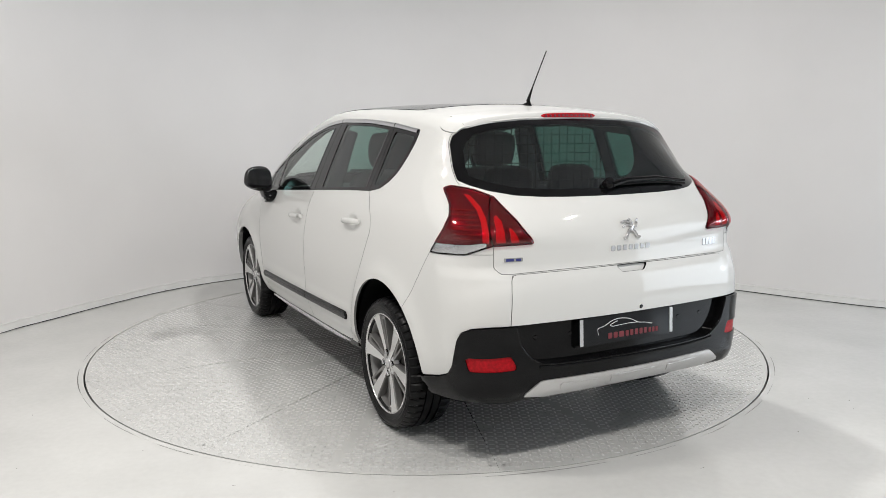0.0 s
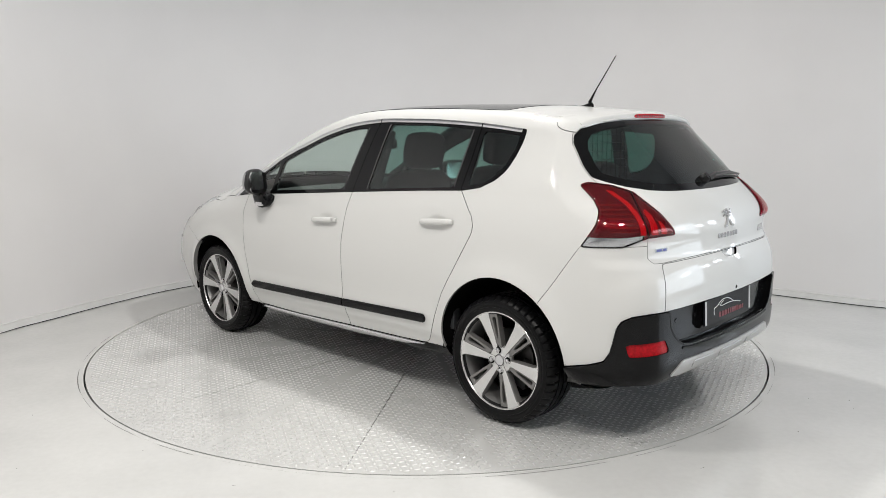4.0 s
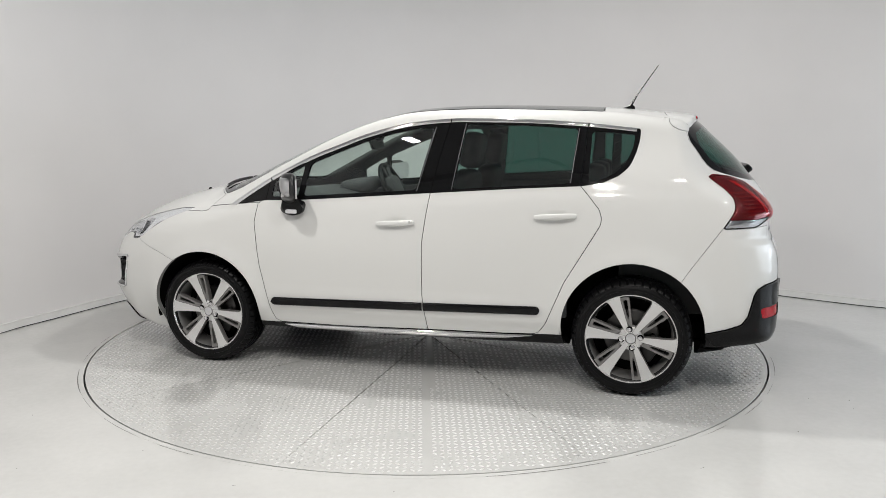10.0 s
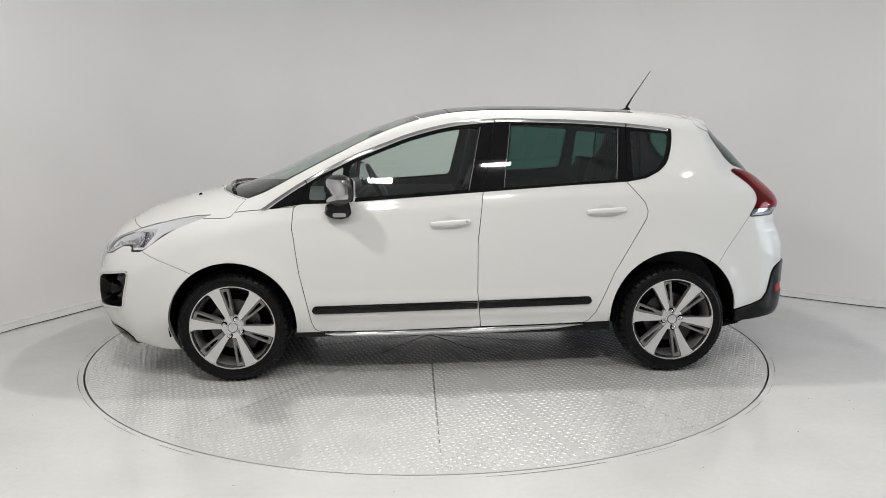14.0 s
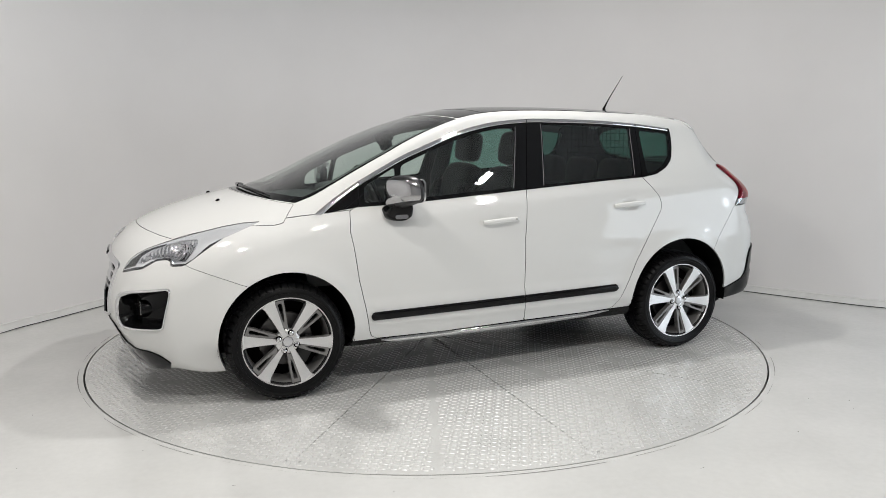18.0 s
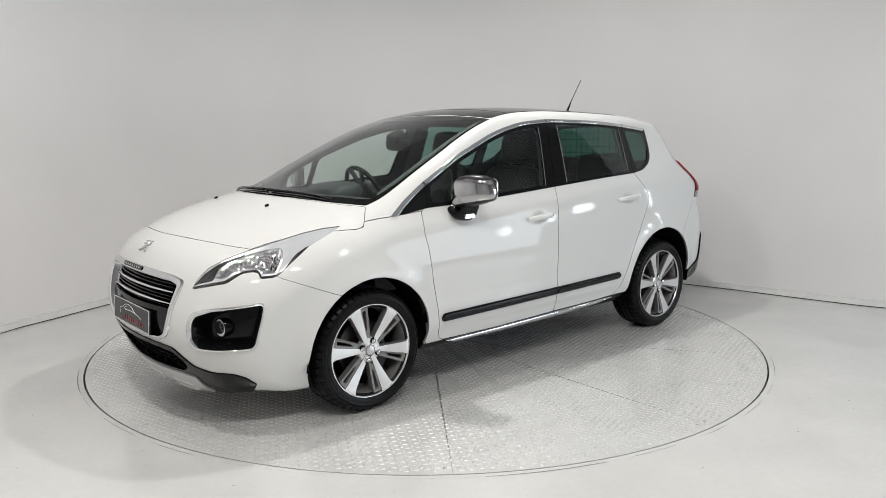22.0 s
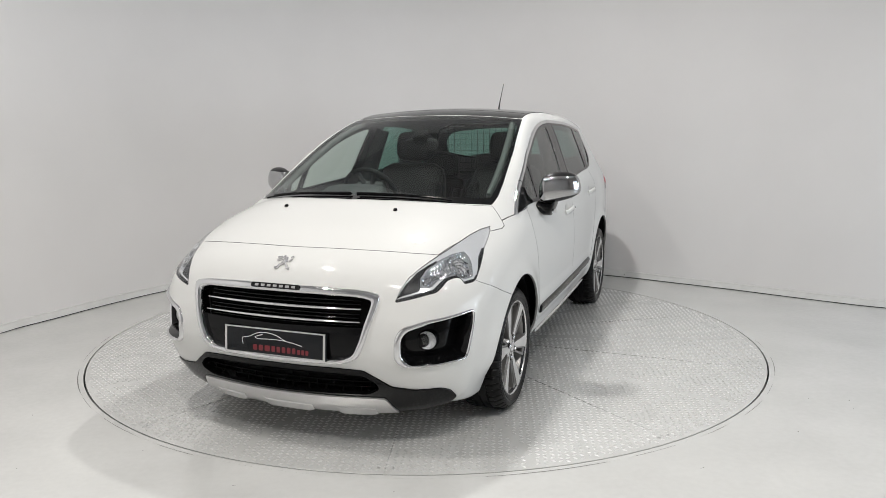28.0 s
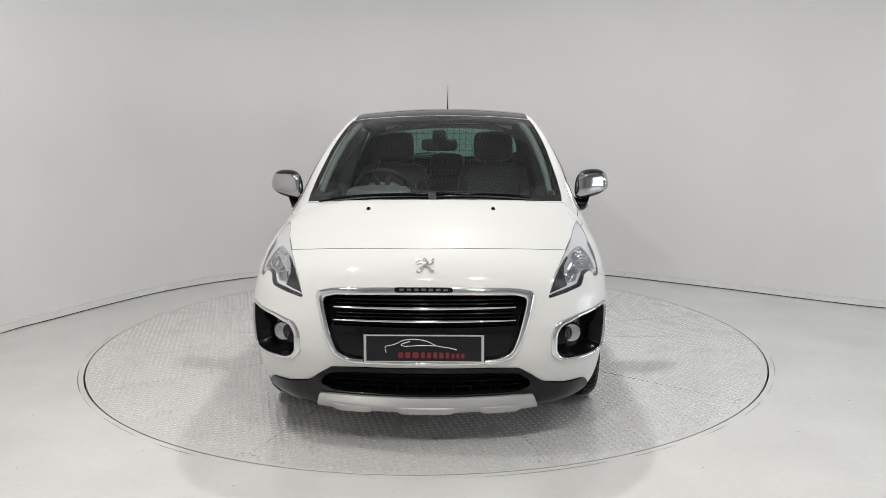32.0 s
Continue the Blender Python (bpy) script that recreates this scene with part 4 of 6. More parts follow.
INTAKE = rounded([(-0.2, 0.402), (0.30, 0.398), (0.42, 0.390), (0.470, 0.350), (0.475, 0.322), (0.42, 0.290), (-0.2, 0.278)], 0.02)
LIP = rounded([(-0.2, 0.270), (0.40, 0.274), (0.488, 0.272), (0.520, 0.186), (0.38, 0.182), (-0.2, 0.182)], 0.01)
FOG = rounded([(-1.128, 0.560), (-1.098, 0.612), (-0.993, 0.642), (-0.740, 0.668), (-0.748, 0.600), (-0.788, 0.446), (-0.95, 0.438), (-1.090, 0.436), (-1.128, 0.470)], 0.025)
FOG_IN = rounded([(-1.100, 0.556), (-1.076, 0.594), (-0.980, 0.626), (-0.750, 0.654), (-0.757, 0.598), (-0.794, 0.456), (-0.95, 0.449), (-1.072, 0.448), (-1.100, 0.482)], 0.02)
grille_skin, bump_skin = cut(bump_skin, by_front, GRILLE, 0.0)
grille_skin = refine(grille_skin)


def by_lower_front(poly, v):
    """The front view's outline, ending where the trim runs out under the corner."""
    return np.maximum(by_front(poly, v), 1.905 - v[:, 0])


lower_skin, bump_skin = cut(bump_skin, by_lower_front, LOWER, 0.0008)
fog_skin, bump_skin = cut(bump_skin, by_front_corner, FOG, 0.0)
front_bumper = panel("front_bumper", bump_skin, "white_paint", car, "whole", rim=0.030)[0]
inside, surround = cut(grille_skin, by_front, GRILLE_IN)
grille = panel("grille", inside, "underbody", car, "whole", sink=0.060, rim=0.0, label="black front grille with chrome bars")[0]
ribbon("grille_frame", both_sides(GRILLE_LINE), both_sides(GRILLE_HOLE), on_front, "chrome", grille, 0.013, 0.001, 0.050, label="chrome grille surround", mode="whole")
BLANK = np.array([(-0.2, 0.602), (0.6, 0.610), (0.6, 0.4), (-0.2, 0.4)])
low_panel, _ = cut(inside, by_front, BLANK)
panel("plate_panel", low_panel, "black_plastic", grille, "whole", sink=0.014, rim=0.03)
material("dark_chrome", (0.46, 0.46, 0.465), 0.09, metal=1.0)
ys = np.linspace(-0.408, 0.408, 70)
for z in (0.691, 0.634):
    ribbon("grille_bar", np.stack([ys, z + 0.007 - 0.03 * ys * ys], 1), np.stack([ys, z - 0.009 + 0.012 * ys * ys], 1), on_front, "chrome", grille, 0.010, -0.024, 0.040, False, label="chrome grille bar", mode="whole")
ys = np.linspace(-0.400, 0.400, 60)
for z in (0.728, 0.711, 0.668, 0.651, 0.617):
    ribbon("grille_slat", np.stack([ys, z + 0.0045 - 0.02 * ys * ys], 1), np.stack([ys, z - 0.0045 - 0.01 * ys * ys], 1), on_front, "black_plastic", grille, 0.004, -0.036, 0.055, False, mode="whole", across=5)
intake, lower_rest = cut(lower_skin, by_front, INTAKE)
lip, lower_rest = cut(lower_rest, by_front, LIP, 0.0005)
lower_trim = panel("lower_bumper_trim", lower_rest, "black_plastic", car, "whole", sink=-0.008, rim=0.05, label="black lower front bumper trim")[0]
panel("air_intake", intake, "underbody", lower_trim, "whole", sink=0.055, rim=0.0)
panel("skid_plate", lip, "satin_silver", lower_trim, "whole", sink=-0.016, rim=0.03, label="silver guard under the front bumper")
fog_unit = panel("fog_lamp_housing", fog_skin, "black_plastic", car, sink=0.080, rim=-0.074, label="black fog lamp recess")
FOG_MID = np.array(FOG_IN).mean(0)
ribbon("fog_wall", FOG_IN, FOG_MID + (np.array(FOG_IN) - FOG_MID) * 0.982, on_corner, "black_plastic", fog_unit, 0.002, -0.003, 0.078, step_len=0.01, across=4)
ribbon("fog_frame", FOG, FOG_IN, on_corner, "chrome", fog_unit, 0.010, 0.0, 0.030, label="chrome fog lamp surround", step_len=0.01)
FENDER = np.array([(0.80, 0.1), (2.2, 0.1), (2.2, 1.3), (1.312, 1.3), (1.308, 0.990), (1.20, 1.003), (1.131, 1.009), (0.90, 1.030), (0.80, 1.03)])
panel("front_wing", rest.take(by_side, FENDER), "white_paint", car, label="white front wing")

# head lamps: clear lens over a silver inside with a fluted bowl and dark lower edges
headlamp = panel("head_lamp", head_skin, "lamp_glass", car, sink=0.0, rim=0.0, label="clear swept-back head lamp")
LAMP_BOWL = rounded([(-0.998, 0.772), (-0.977, 0.811), (-0.930, 0.842), (-0.853, 0.872), (-0.777, 0.891), (-0.706, 0.897), (-0.690, 0.875), (-0.689, 0.845), (-0.705, 0.792), (-0.769, 0.788), (-0.800, 0.809), (-0.862, 0.804), (-0.900, 0.798), (-0.940, 0.774)], 0.01)
LAMP_STRIP = np.array([(-1.13, 0.72), (-1.093, 0.730), (-0.997, 0.754), (-0.937, 0.764), (-0.896, 0.788), (-0.862, 0.804), (-0.798, 0.810), (-0.779, 0.796), (-0.767, 0.780), (-0.705, 0.784), (-0.684, 0.802), (-0.676, 0.75), (-0.76, 0.72), (-1.13, 0.68)])
LAMP_WEDGE = np.array([(-1.13, 0.72), (-1.072, 0.741), (-0.994, 0.762), (-0.977, 0.811), (-0.935, 0.841), (-0.871, 0.864), (-0.868, 0.872), (-0.926, 0.855), (-0.986, 0.832), (-1.046, 0.790), (-1.10, 0.73)])
LAMP_REAR = np.array([(-0.676, 0.806), (-0.661, 0.825), (-0.646, 0.852), (-0.632, 0.871), (-0.595, 0.897), (-0.546, 0.908), (-0.517, 0.935), (-0.490, 0.952), (-0.468, 0.968), (-0.43, 0.978), (-0.40, 0.94), (-0.46, 0.86), (-0.56, 0.78), (-0.66, 0.76), (-0.69, 0.79)])
v, n, t = refine(refine(head_skin))
v = v - n * (0.003 + 0.004 * np.clip(-by_front_corner(HEADLAMP, v) / 0.012, 0, 1))[:, None]
u = (v[:, 1] - v[:, 0]) * 0.70711
f = np.clip(-by_front_corner(LAMP_BOWL, v) / 0.030, 0, 1)
flute = np.abs((u * 52 + v[:, 2] * 9) % 1 - 0.5) + 0.6 * np.abs((v[:, 2] * 38 - u * 6) % 1 - 0.5)
v = v - n * (f * f * (3 - 2 * f) * (0.014 + 0.015 * flute))[:, None]
c = np.cross(v[t[:, 1]] - v[t[:, 0]], v[t[:, 2]] - v[t[:, 0]])
n = np.zeros_like(v)
for k in range(3):
    np.add.at(n, t[:, k], c)
inside = (v, n, t)
for name, outline, mat in (("lamp_bezel", LAMP_STRIP, "lamp_tip"), ("lamp_bezel", LAMP_WEDGE, "lamp_tip"), ("lamp_bezel", LAMP_REAR, "lamp_tip"), ("lamp_bowl", LAMP_BOWL, "lamp_silver")):
    piece, inside = cut(inside, by_front_corner, outline)
    panel(name, piece, mat, headlamp, rim=0.0)
panel("lamp_trim", inside, "lamp_trim", headlamp, rim=0.0)

# what remains: pillars, roof rails and rear quarters
body = panel("body_side", rest.mesh, "white_paint", car, label="white body side with pillars, roof rail and rear quarter")

# inner lining under the panels, open at the panes
lining = SKIN
for ax, az, ar in ARCHES:
    d = np.maximum(np.hypot(lining[0][:, 0] - ax, lining[0][:, 2] - az) - ar - 0.045, 0.40 - lining[0][:, 1])
    lining = clip(lining, -d)
lining = clip(lining, np.minimum(-1.45 - lining[0][:, 0], 0.345 - lining[0][:, 2]))
for reg, o in ((by_side, GLASS_A), (by_side, GLASS_B), (by_side, GLASS_C), (by_side, GLASS_D), (by_top, WS_PANE), (by_rear, RG_PANE)):
    lining = clip(lining, 0.004 - reg(o, lining[0]))
for reg, o in ((by_rear_corner, TAIL), (by_front_corner, HEADLAMP), (by_front_corner, FOG), (by_front, GRILLE), (by_front, LOWER), (by_rear, RECESS)):
    d = reg(o, lining[0])
    deep = np.where(d < 0.01, 0.075, 0.0)[:, None]
    lining = (lining[0] - lining[1] * deep, lining[1], lining[2])
panel("inner_lining", lining, "interior_grey", car, "whole", sink=0.022, rim=0.0, label="dark grey cabin lining")


# ---- the car's fittings ----
def inside_out(o, d):
    p = to_skin(np.array([o], float), np.array([d], float))
    return Vector(p[0]), Vector(skin_normal(p)[0])


def side_at(x, z, s=1):
    return inside_out((x, 0, z), (0, s, 0))


def front_at(y, z):
    return inside_out((1.25, y, z), (1, 0, 0))


def rear_at(y, z):
    return inside_out((-1.15, y, z), (-1, 0, 0))


def top_at(x, y):
    return inside_out((x, y, 0.8), (0, 0, 1))


def seat_frame(p, n, along):
    """A local frame on the skin: u along, v across, w outwards."""
    w = n.normalized()
    u = (Vector(along) - w * w.dot(Vector(along))).normalized()
    v = w.cross(u)
    m = Matrix((u, v, w)).transposed().to_4x4()
    m.translation = p
    return m


def fit(ob, parent=None):
    """Hangs a part on the car, or on a part of it."""
    ob.parent = parent or car
    if ob.parent is car:
        ob.location = CAR_AT
    return ob


def prism(bm, m, pts, w0, w1, bevel=0.0, mat=0):
    """An outline (u, v) raised from w0 to w1."""
    a = [bm.verts.new(m @ Vector((x, y, w0))) for x, y in pts]
    b = [bm.verts.new(m @ Vector((x, y, w1))) for x, y in pts]
    n = len(pts)
    fs = [bm.faces.new(b), bm.faces.new(a[::-1])]
    for k in range(n):
        fs.append(bm.faces.new((a[k], a[(k + 1) % n], b[(k + 1) % n], b[k])))
    for f in fs:
        f.material_index = mat
    if bevel:
        bmesh.ops.bevel(bm, geom=[e for e in fs[0].edges], offset=bevel, segments=2, affect="EDGES")
    return fs


def round_rect(a, b, r, n=4):
    out = []
    for cx, cy, a0 in ((a - r, b - r, 0), (-a + r, b - r, 90), (-a + r, -b + r, 180), (a - r, -b + r, 270)):
        out += [(cx + r * math.cos(radians(a0 + 90 * k / n)), cy + r * math.sin(radians(a0 + 90 * k / n))) for k in range(n + 1)]
    return out


def loft(bm, rings, cap=True):
    vs = [[bm.verts.new(p) for p in ring] for ring in rings]
    n = len(vs[0])
    for i in range(len(vs) - 1):
        for k in range(n):
            bm.faces.new((vs[i][k], vs[i][(k + 1) % n], vs[i + 1][(k + 1) % n], vs[i + 1][k]))
    if cap:
        bm.faces.new(vs[0])
        bm.faces.new(vs[-1])


# door handles
for doors, x0, z0, half, slope, lock in ((front_door, 0.036, 0.926, 0.115, 0.06, True), (rear_door, -0.884, 0.986, 0.116, 0.06, False)):
    for k, s in enumerate((1, -1)):
        p, n = side_at(x0, z0, s)
        m = seat_frame(p, n, (-1, 0, slope))
        bm = bmesh.new()
        rings = []
        for i in range(13):
            u = -half + 2 * half * i / 12
            q = 1 - (abs(u) / half) ** 5
            w, h, t = 0.010 + 0.016 * q, 0.0115 + 0.0035 * q, 0.007 + 0.003 * q
            rings.append([m @ Vector((u, h * math.cos(a), w + t * math.sin(a))) for a in np.linspace(0, math.tau, 14, endpoint=False)])
        loft(bm, rings)
        handle = fit(part("door_handle", bm, "white_paint", label="white pull handle"), doors[k])
        if lock:
            bm = bmesh.new()
            side_u = half - 0.018
            lathe(bm, [(0.0001, 0.0385), (0.006, 0.0385), (0.0085, 0.0375), (0.0085, 0.030)], 16, m @ Matrix.Translation((side_u, 0.002, 0)))
            fit(part("key_lock", bm, "satin_silver"), handle)

# wheel-arch liners and inner floor
for ax, az, ar in ARCHES:
    for s in (1, -1):
        bm = bmesh.new()
        ys = (0.44, 0.60, 0.75, 0.855)
        an = np.linspace(radians(-12 if ax > 0 else -8), radians(190), 36)
        rows_ = [[bm.verts.new((ax + (ar + 0.006) * math.cos(a), s * y, az + (ar + 0.006) * math.sin(a))) for a in an] for y in ys]
        for i in range(3):
            for k in range(35):
                bm.faces.new((rows_[i][k], rows_[i][k + 1], rows_[i + 1][k + 1], rows_[i + 1][k]))
        bm.faces.new(rows_[0])
        fit(part("wheel_arch_liner", bm, "underbody"))
bm = bmesh.new()
box(bm, -1.85, 1.75, -0.52, 0.52, 0.26, 0.36, 0.02)
fit(part("floor_pan", bm, "underbody"))


# wheels
material("wheel_lip", (0.66, 0.655, 0.65), 0.25, metal=0.85)
def make_wheel(x, s):
    base = Matrix(((-s, 0, 0), (0, 0, s), (0, 1, 0))).to_4x4() if s > 0 else Matrix(((1, 0, 0), (0, 0, -1), (0, 1, 0))).to_4x4()
    base.translation = (x, s * 0.866, 0.326)
    n = 288
    bm = bmesh.new()
    rows = [(0.228, -0.012), (0.238, -0.002), (0.250, 0.004), (0.262, 0.009), (0.280, 0.011), (0.284, 0.0125), (0.288, 0.0110), (0.302, 0.006), (0.314, -0.006), (0.3215, -0.020), (0.3245, -0.034), (0.3255, -0.056)]
    for g in (-0.058, -0.098, -0.138):
        rows += [(0.3255, g), (0.3185, g - 0.001), (0.3185, g - 0.008), (0.326, g - 0.009)]
    rows += [(0.3255, -0.180), (0.3215, -0.196), (0.310, -0.212), (0.285, -0.222), (0.250, -0.218), (0.228, -0.205)]
    rings = lathe(bm, rows, n)
    for i, (r, z) in enumerate(rows):
        if r > 0.309 and (-0.06 < z < -0.004 or z < -0.17):
            for k in range(0, n, 6):
                v = rings[i][(k + i // 2) % n]
                v.co.x *= 0.974
                v.co.y *= 0.974
    bm.transform(base)
    tyre = fit(part("wheel", bm, "rubber", label="alloy wheel with black road tyre", angle=28))
    bm = bmesh.new()
    lathe(bm, [(0.2395, -0.012), (0.2480, -0.004), (0.2495, 0.001), (0.2470, 0.0045), (0.2425, 0.004), (0.2390, -0.002), (0.2350, -0.010)], 96, base)
    fit(part("rim_lip", bm, "wheel_lip", label="grey rim edge"), tyre)
    bm = bmesh.new()
    lathe(bm, [(0.2345, -0.006), (0.226, -0.022), (0.220, -0.060), (0.214, -0.12), (0.220, -0.19), (0.232, -0.205)], 72, base)
    fit(part("rim_barrel", bm, "barrel_grey"), tyre)
    bm = bmesh.new()
    lathe(bm, [(0.0001, -0.105), (0.060, -0.105), (0.065, -0.088), (0.145, -0.088), (0.150, -0.092), (0.150, -0.108), (0.145, -0.112)], 60, base)
    fit(part("brake_disc", bm, "brake_steel"), tyre)
    bm = bmesh.new()
    box(bm, -0.165, -0.085, -0.075, 0.075, -0.130, -0.060, 0.012)
    bm.transform(base @ Matrix.Rotation(radians(150), 4, "Z"))
    fit(part("brake_caliper", bm, "barrel_dark"), tyre)
    bm = bmesh.new()
    lathe(bm, [(0.0001, -0.135), (0.225, -0.135)], 48, base)
    fit(part("wheel_backplate", bm, "underbody"), tyre)
    for k in range(6):
        m = base @ Matrix.Rotation(radians(60 * k), 4, "Z")
        # broad machined spoke with one straight edge, widening to the rim, its flanks painted grey
        bm = bmesh.new()
        sec = [(0.030, -0.016, 0.010, -0.012), (0.060, -0.018, 0.009, -0.013), (0.085, -0.023, 0.008, -0.0125), (0.120, -0.031, 0.0075, -0.010), (0.170, -0.043, 0.0075, -0.005), (0.215, -0.053, 0.008, -0.001), (0.232, -0.060, 0.012, 0.001), (0.2405, -0.066, 0.020, 0.001)]
        rings = []
        for r, t0, t1, z in sec:
            rings.append([m @ Vector((r, t0, z)), m @ Vector((r, t0 * 0.5 + t1 * 0.5, z + 0.0012)), m @ Vector((r, t1, z)), m @ Vector((r - 0.002, t1 + 0.003, z - 0.006)), m @ Vector((r - 0.010, t1 + 0.001, z - 0.040)), m @ Vector((r - 0.010, t0 + 0.001, z - 0.040)), m @ Vector((r - 0.002, t0 - 0.002, z - 0.005))])
        loft(bm, rings)
        bm.faces.ensure_lookup_table()
        for f in bm.faces[:7 * (len(rings) - 1)]:
            f.material_index = 0 if f.index % 7 in (0, 1) else 1
        bm.faces.index_update()
        for i, f in enumerate(bm.faces):
            f.material_index = 0 if i % 7 in (0, 1) and i < 7 * (len(rings) - 1) else 1
        fit(part("spoke", bm, ["wheel_face", "wheel_grey"], label="machined silver spoke", angle=20), tyre)
        # grey slotted web along its widening edge, with a bevelled slot
        bm = bmesh.new()
        out = [(0.046, -0.036), (0.080, -0.0225), (0.218, -0.0545), (0.236, -0.066), (0.222, -0.098), (0.212, -0.104), (0.120, -0.0665)]
        hole = [(0.096, -0.0385), (0.118, -0.0395), (0.200, -0.0610), (0.207, -0.067), (0.203, -0.082), (0.197, -0.085), (0.120, -0.0535)]
        zt = lambda r: -0.019 + 0.080 * (r - 0.046)
        a = [bm.verts.new(m @ Vector((r, t, zt(r)))) for r, t in out]
        b = [bm.verts.new(m @ Vector((r, t, zt(r) - 0.002))) for r, t in hole]
        b1 = [bm.verts.new(m @ Vector((r + (0.152 - r) * 0.05, t + (-0.061 - t) * 0.10, zt(r) - 0.008))) for r, t in hole]
        a2 = [bm.verts.new(m @ Vector((r - 0.004, t, zt(r) - 0.034))) for r, t in out]
        b2 = [bm.verts.new(m @ Vector((r + (0.152 - r) * 0.05, t + (-0.061 - t) * 0.10, zt(r) - 0.034))) for r, t in hole]
        for i in range(7):
            j = (i + 1) % 7
            for f in ((a[i], a[j], b[j], b[i]), (a[i], a2[i], a2[j], a[j]), (b[i], b[j], b1[j], b1[i]), (b1[i], b1[j], b2[j], b2[i])):
                bm.faces.new(f)
        fit(part("slotted_web", bm, "wheel_grey", angle=20), tyre)
    bm = bmesh.new()
    lathe(bm, [(0.030, -0.010), (0.032, -0.0145), (0.058, -0.0150), (0.066, -0.020), (0.072, -0.04)], 36, base)
    hub = fit(part("hub", bm, "wheel_face"), tyre)
    bm = bmesh.new()
    lathe(bm, [(0.0001, -0.0045), (0.020, -0.0050), (0.0255, -0.0065), (0.0275, -0.010), (0.0275, -0.018)], 32, base)
    fit(part("hub_cap", bm, "badge_silver"), tyre)
    for k in range(4):
        bm = bmesh.new()
        m = base @ Matrix.Rotation(radians(90 * k + (68 if x > 0 else 9)), 4, "Z") @ Matrix.Translation((0.052, 0, 0))
        lathe(bm, [(0.0175, -0.0125), (0.0165, -0.0105), (0.0150, -0.0125), (0.0001, -0.0125)], 16, m)
        fit(part("bolt_recess", bm, "underbody"), tyre)
        bm = bmesh.new()
        lathe(bm, [(0.0001, -0.001), (0.0070, -0.0015), (0.0105, -0.004), (0.0115, -0.007), (0.0115, -0.02)], 12, m)
        fit(part("wheel_bolt", bm, "chrome"), tyre)
    # tyre valve and moulded rings on the side wall
    bm = bmesh.new()
    for r, z in ((0.272, 0.0105), (0.298, 0.0085)):
        lathe(bm, [(r - 0.0022, z - 0.002), (r - 0.001, z + 0.0012), (r + 0.001, z + 0.0012), (r + 0.0022, z - 0.003)], 96, base)
    fit(part("sidewall_ring", bm, "rubber", angle=60), tyre)


for x in (AXLE, -AXLE):
    for s in (1, -1):
        make_wheel(x, s)

material("mirror_black", (0.010, 0.010, 0.011), 0.33, spec=0.5)
# door mirrors: black shell, chrome cap, lamp in the foot
for s in (1, -1):
    def shell(us, vs, grow=1.0):
        bm = bmesh.new()
        grid = []
        for u in us:
            row = []
            for v in vs:
                cu, su, cv, sv = math.cos(u), math.sin(u), math.cos(v), math.sin(v)
                e = lambda q, k: math.copysign(abs(q) ** k, q)
                x = 0.070 * e(cv, 0.7) * e(cu, 0.75)
                y = 0.108 * e(cv, 0.62) * e(su, 0.7)
                z = 0.086 * e(sv, 0.72)
                if x < 0:
                    x *= 0.55
                y *= 1 - 0.10 * (z / 0.08)
                if z < 0:
                    z *= 1 - 0.26 * (y / 0.108)
                else:
                    z *= 1 - 0.10 * max(0.0, y / 0.108)
                row.append(bm.verts.new((0.655 + x * grow - 0.50 * y, s * (0.957 + y * grow), 1.130 + z * grow + 0.05 * y)))
            grid.append(row)
        for i in range(len(us) - 1):
            for k in range(len(vs) - 1):
                bm.faces.new((grid[i][k], grid[i + 1][k], grid[i + 1][k + 1], grid[i][k + 1]))
        bmesh.ops.remove_doubles(bm, verts=bm.verts, dist=1e-5)
        return bm
    mirror = fit(part("door_mirror", shell(np.linspace(-math.pi, math.pi, 41), np.linspace(-math.pi / 2, math.pi / 2, 22)), "mirror_black", label="black door mirror with chrome cap", angle=60))
    fit(part("mirror_cap", shell(np.linspace(radians(-86), radians(88), 26), np.linspace(radians(-40), radians(38), 14), 1.018), "dark_chrome", label="polished chrome cap", angle=60), mirror)
    bm = bmesh.new()
    prism(bm, Matrix(((-0.5, 0, -1, 0.655 - 0.0375), (s, 0, 0, s * 0.957), (0.05, 1, 0, 1.130), (0, 0, 0, 1))), round_rect(0.090, 0.066, 0.032), -0.006, 0.004)
    fit(part("mirror_glass", bm, "chrome"), mirror)
    bm = bmesh.new()
    rings = []
    for t, (x, y, z, a, b) in enumerate([(0.685, 0.835, 1.022, 0.070, 0.030), (0.680, 0.880, 0.995, 0.076, 0.036), (0.672, 0.915, 1.000, 0.072, 0.040), (0.665, 0.935, 1.035, 0.060, 0.035), (0.660, 0.945, 1.075, 0.045, 0.03)]):
        rings.append([Vector((x + a * math.cos(q), s * (y + 0.006 * math.sin(q)), z + b * math.sin(q))) for q in np.linspace(0, math.tau, 18, endpoint=False)])
    loft(bm, rings)
    foot = fit(part("mirror_foot", bm, "black_plastic", angle=60), mirror)
    bm = bmesh.new()
    prism(bm, Matrix(((1, 0, 0, 0.668), (0, 0, s, s * 0.920), (0, 1, 0, 0.986), (0, 0, 0, 1))), round_rect(0.038, 0.012, 0.011), 0.0, 0.012, 0.003)
    fit(part("side_lamp", bm, "lamp_silver", label="clear side repeater lamp"), foot)

# roof spoiler, high brake lamp, aerial
spoiler = panel("roof_spoiler", spoiler_skin, ["white_paint", "white_paint"], tailgate, "whole", sink=-0.004, rim=0.020, label="white roof-edge spoiler")[0]


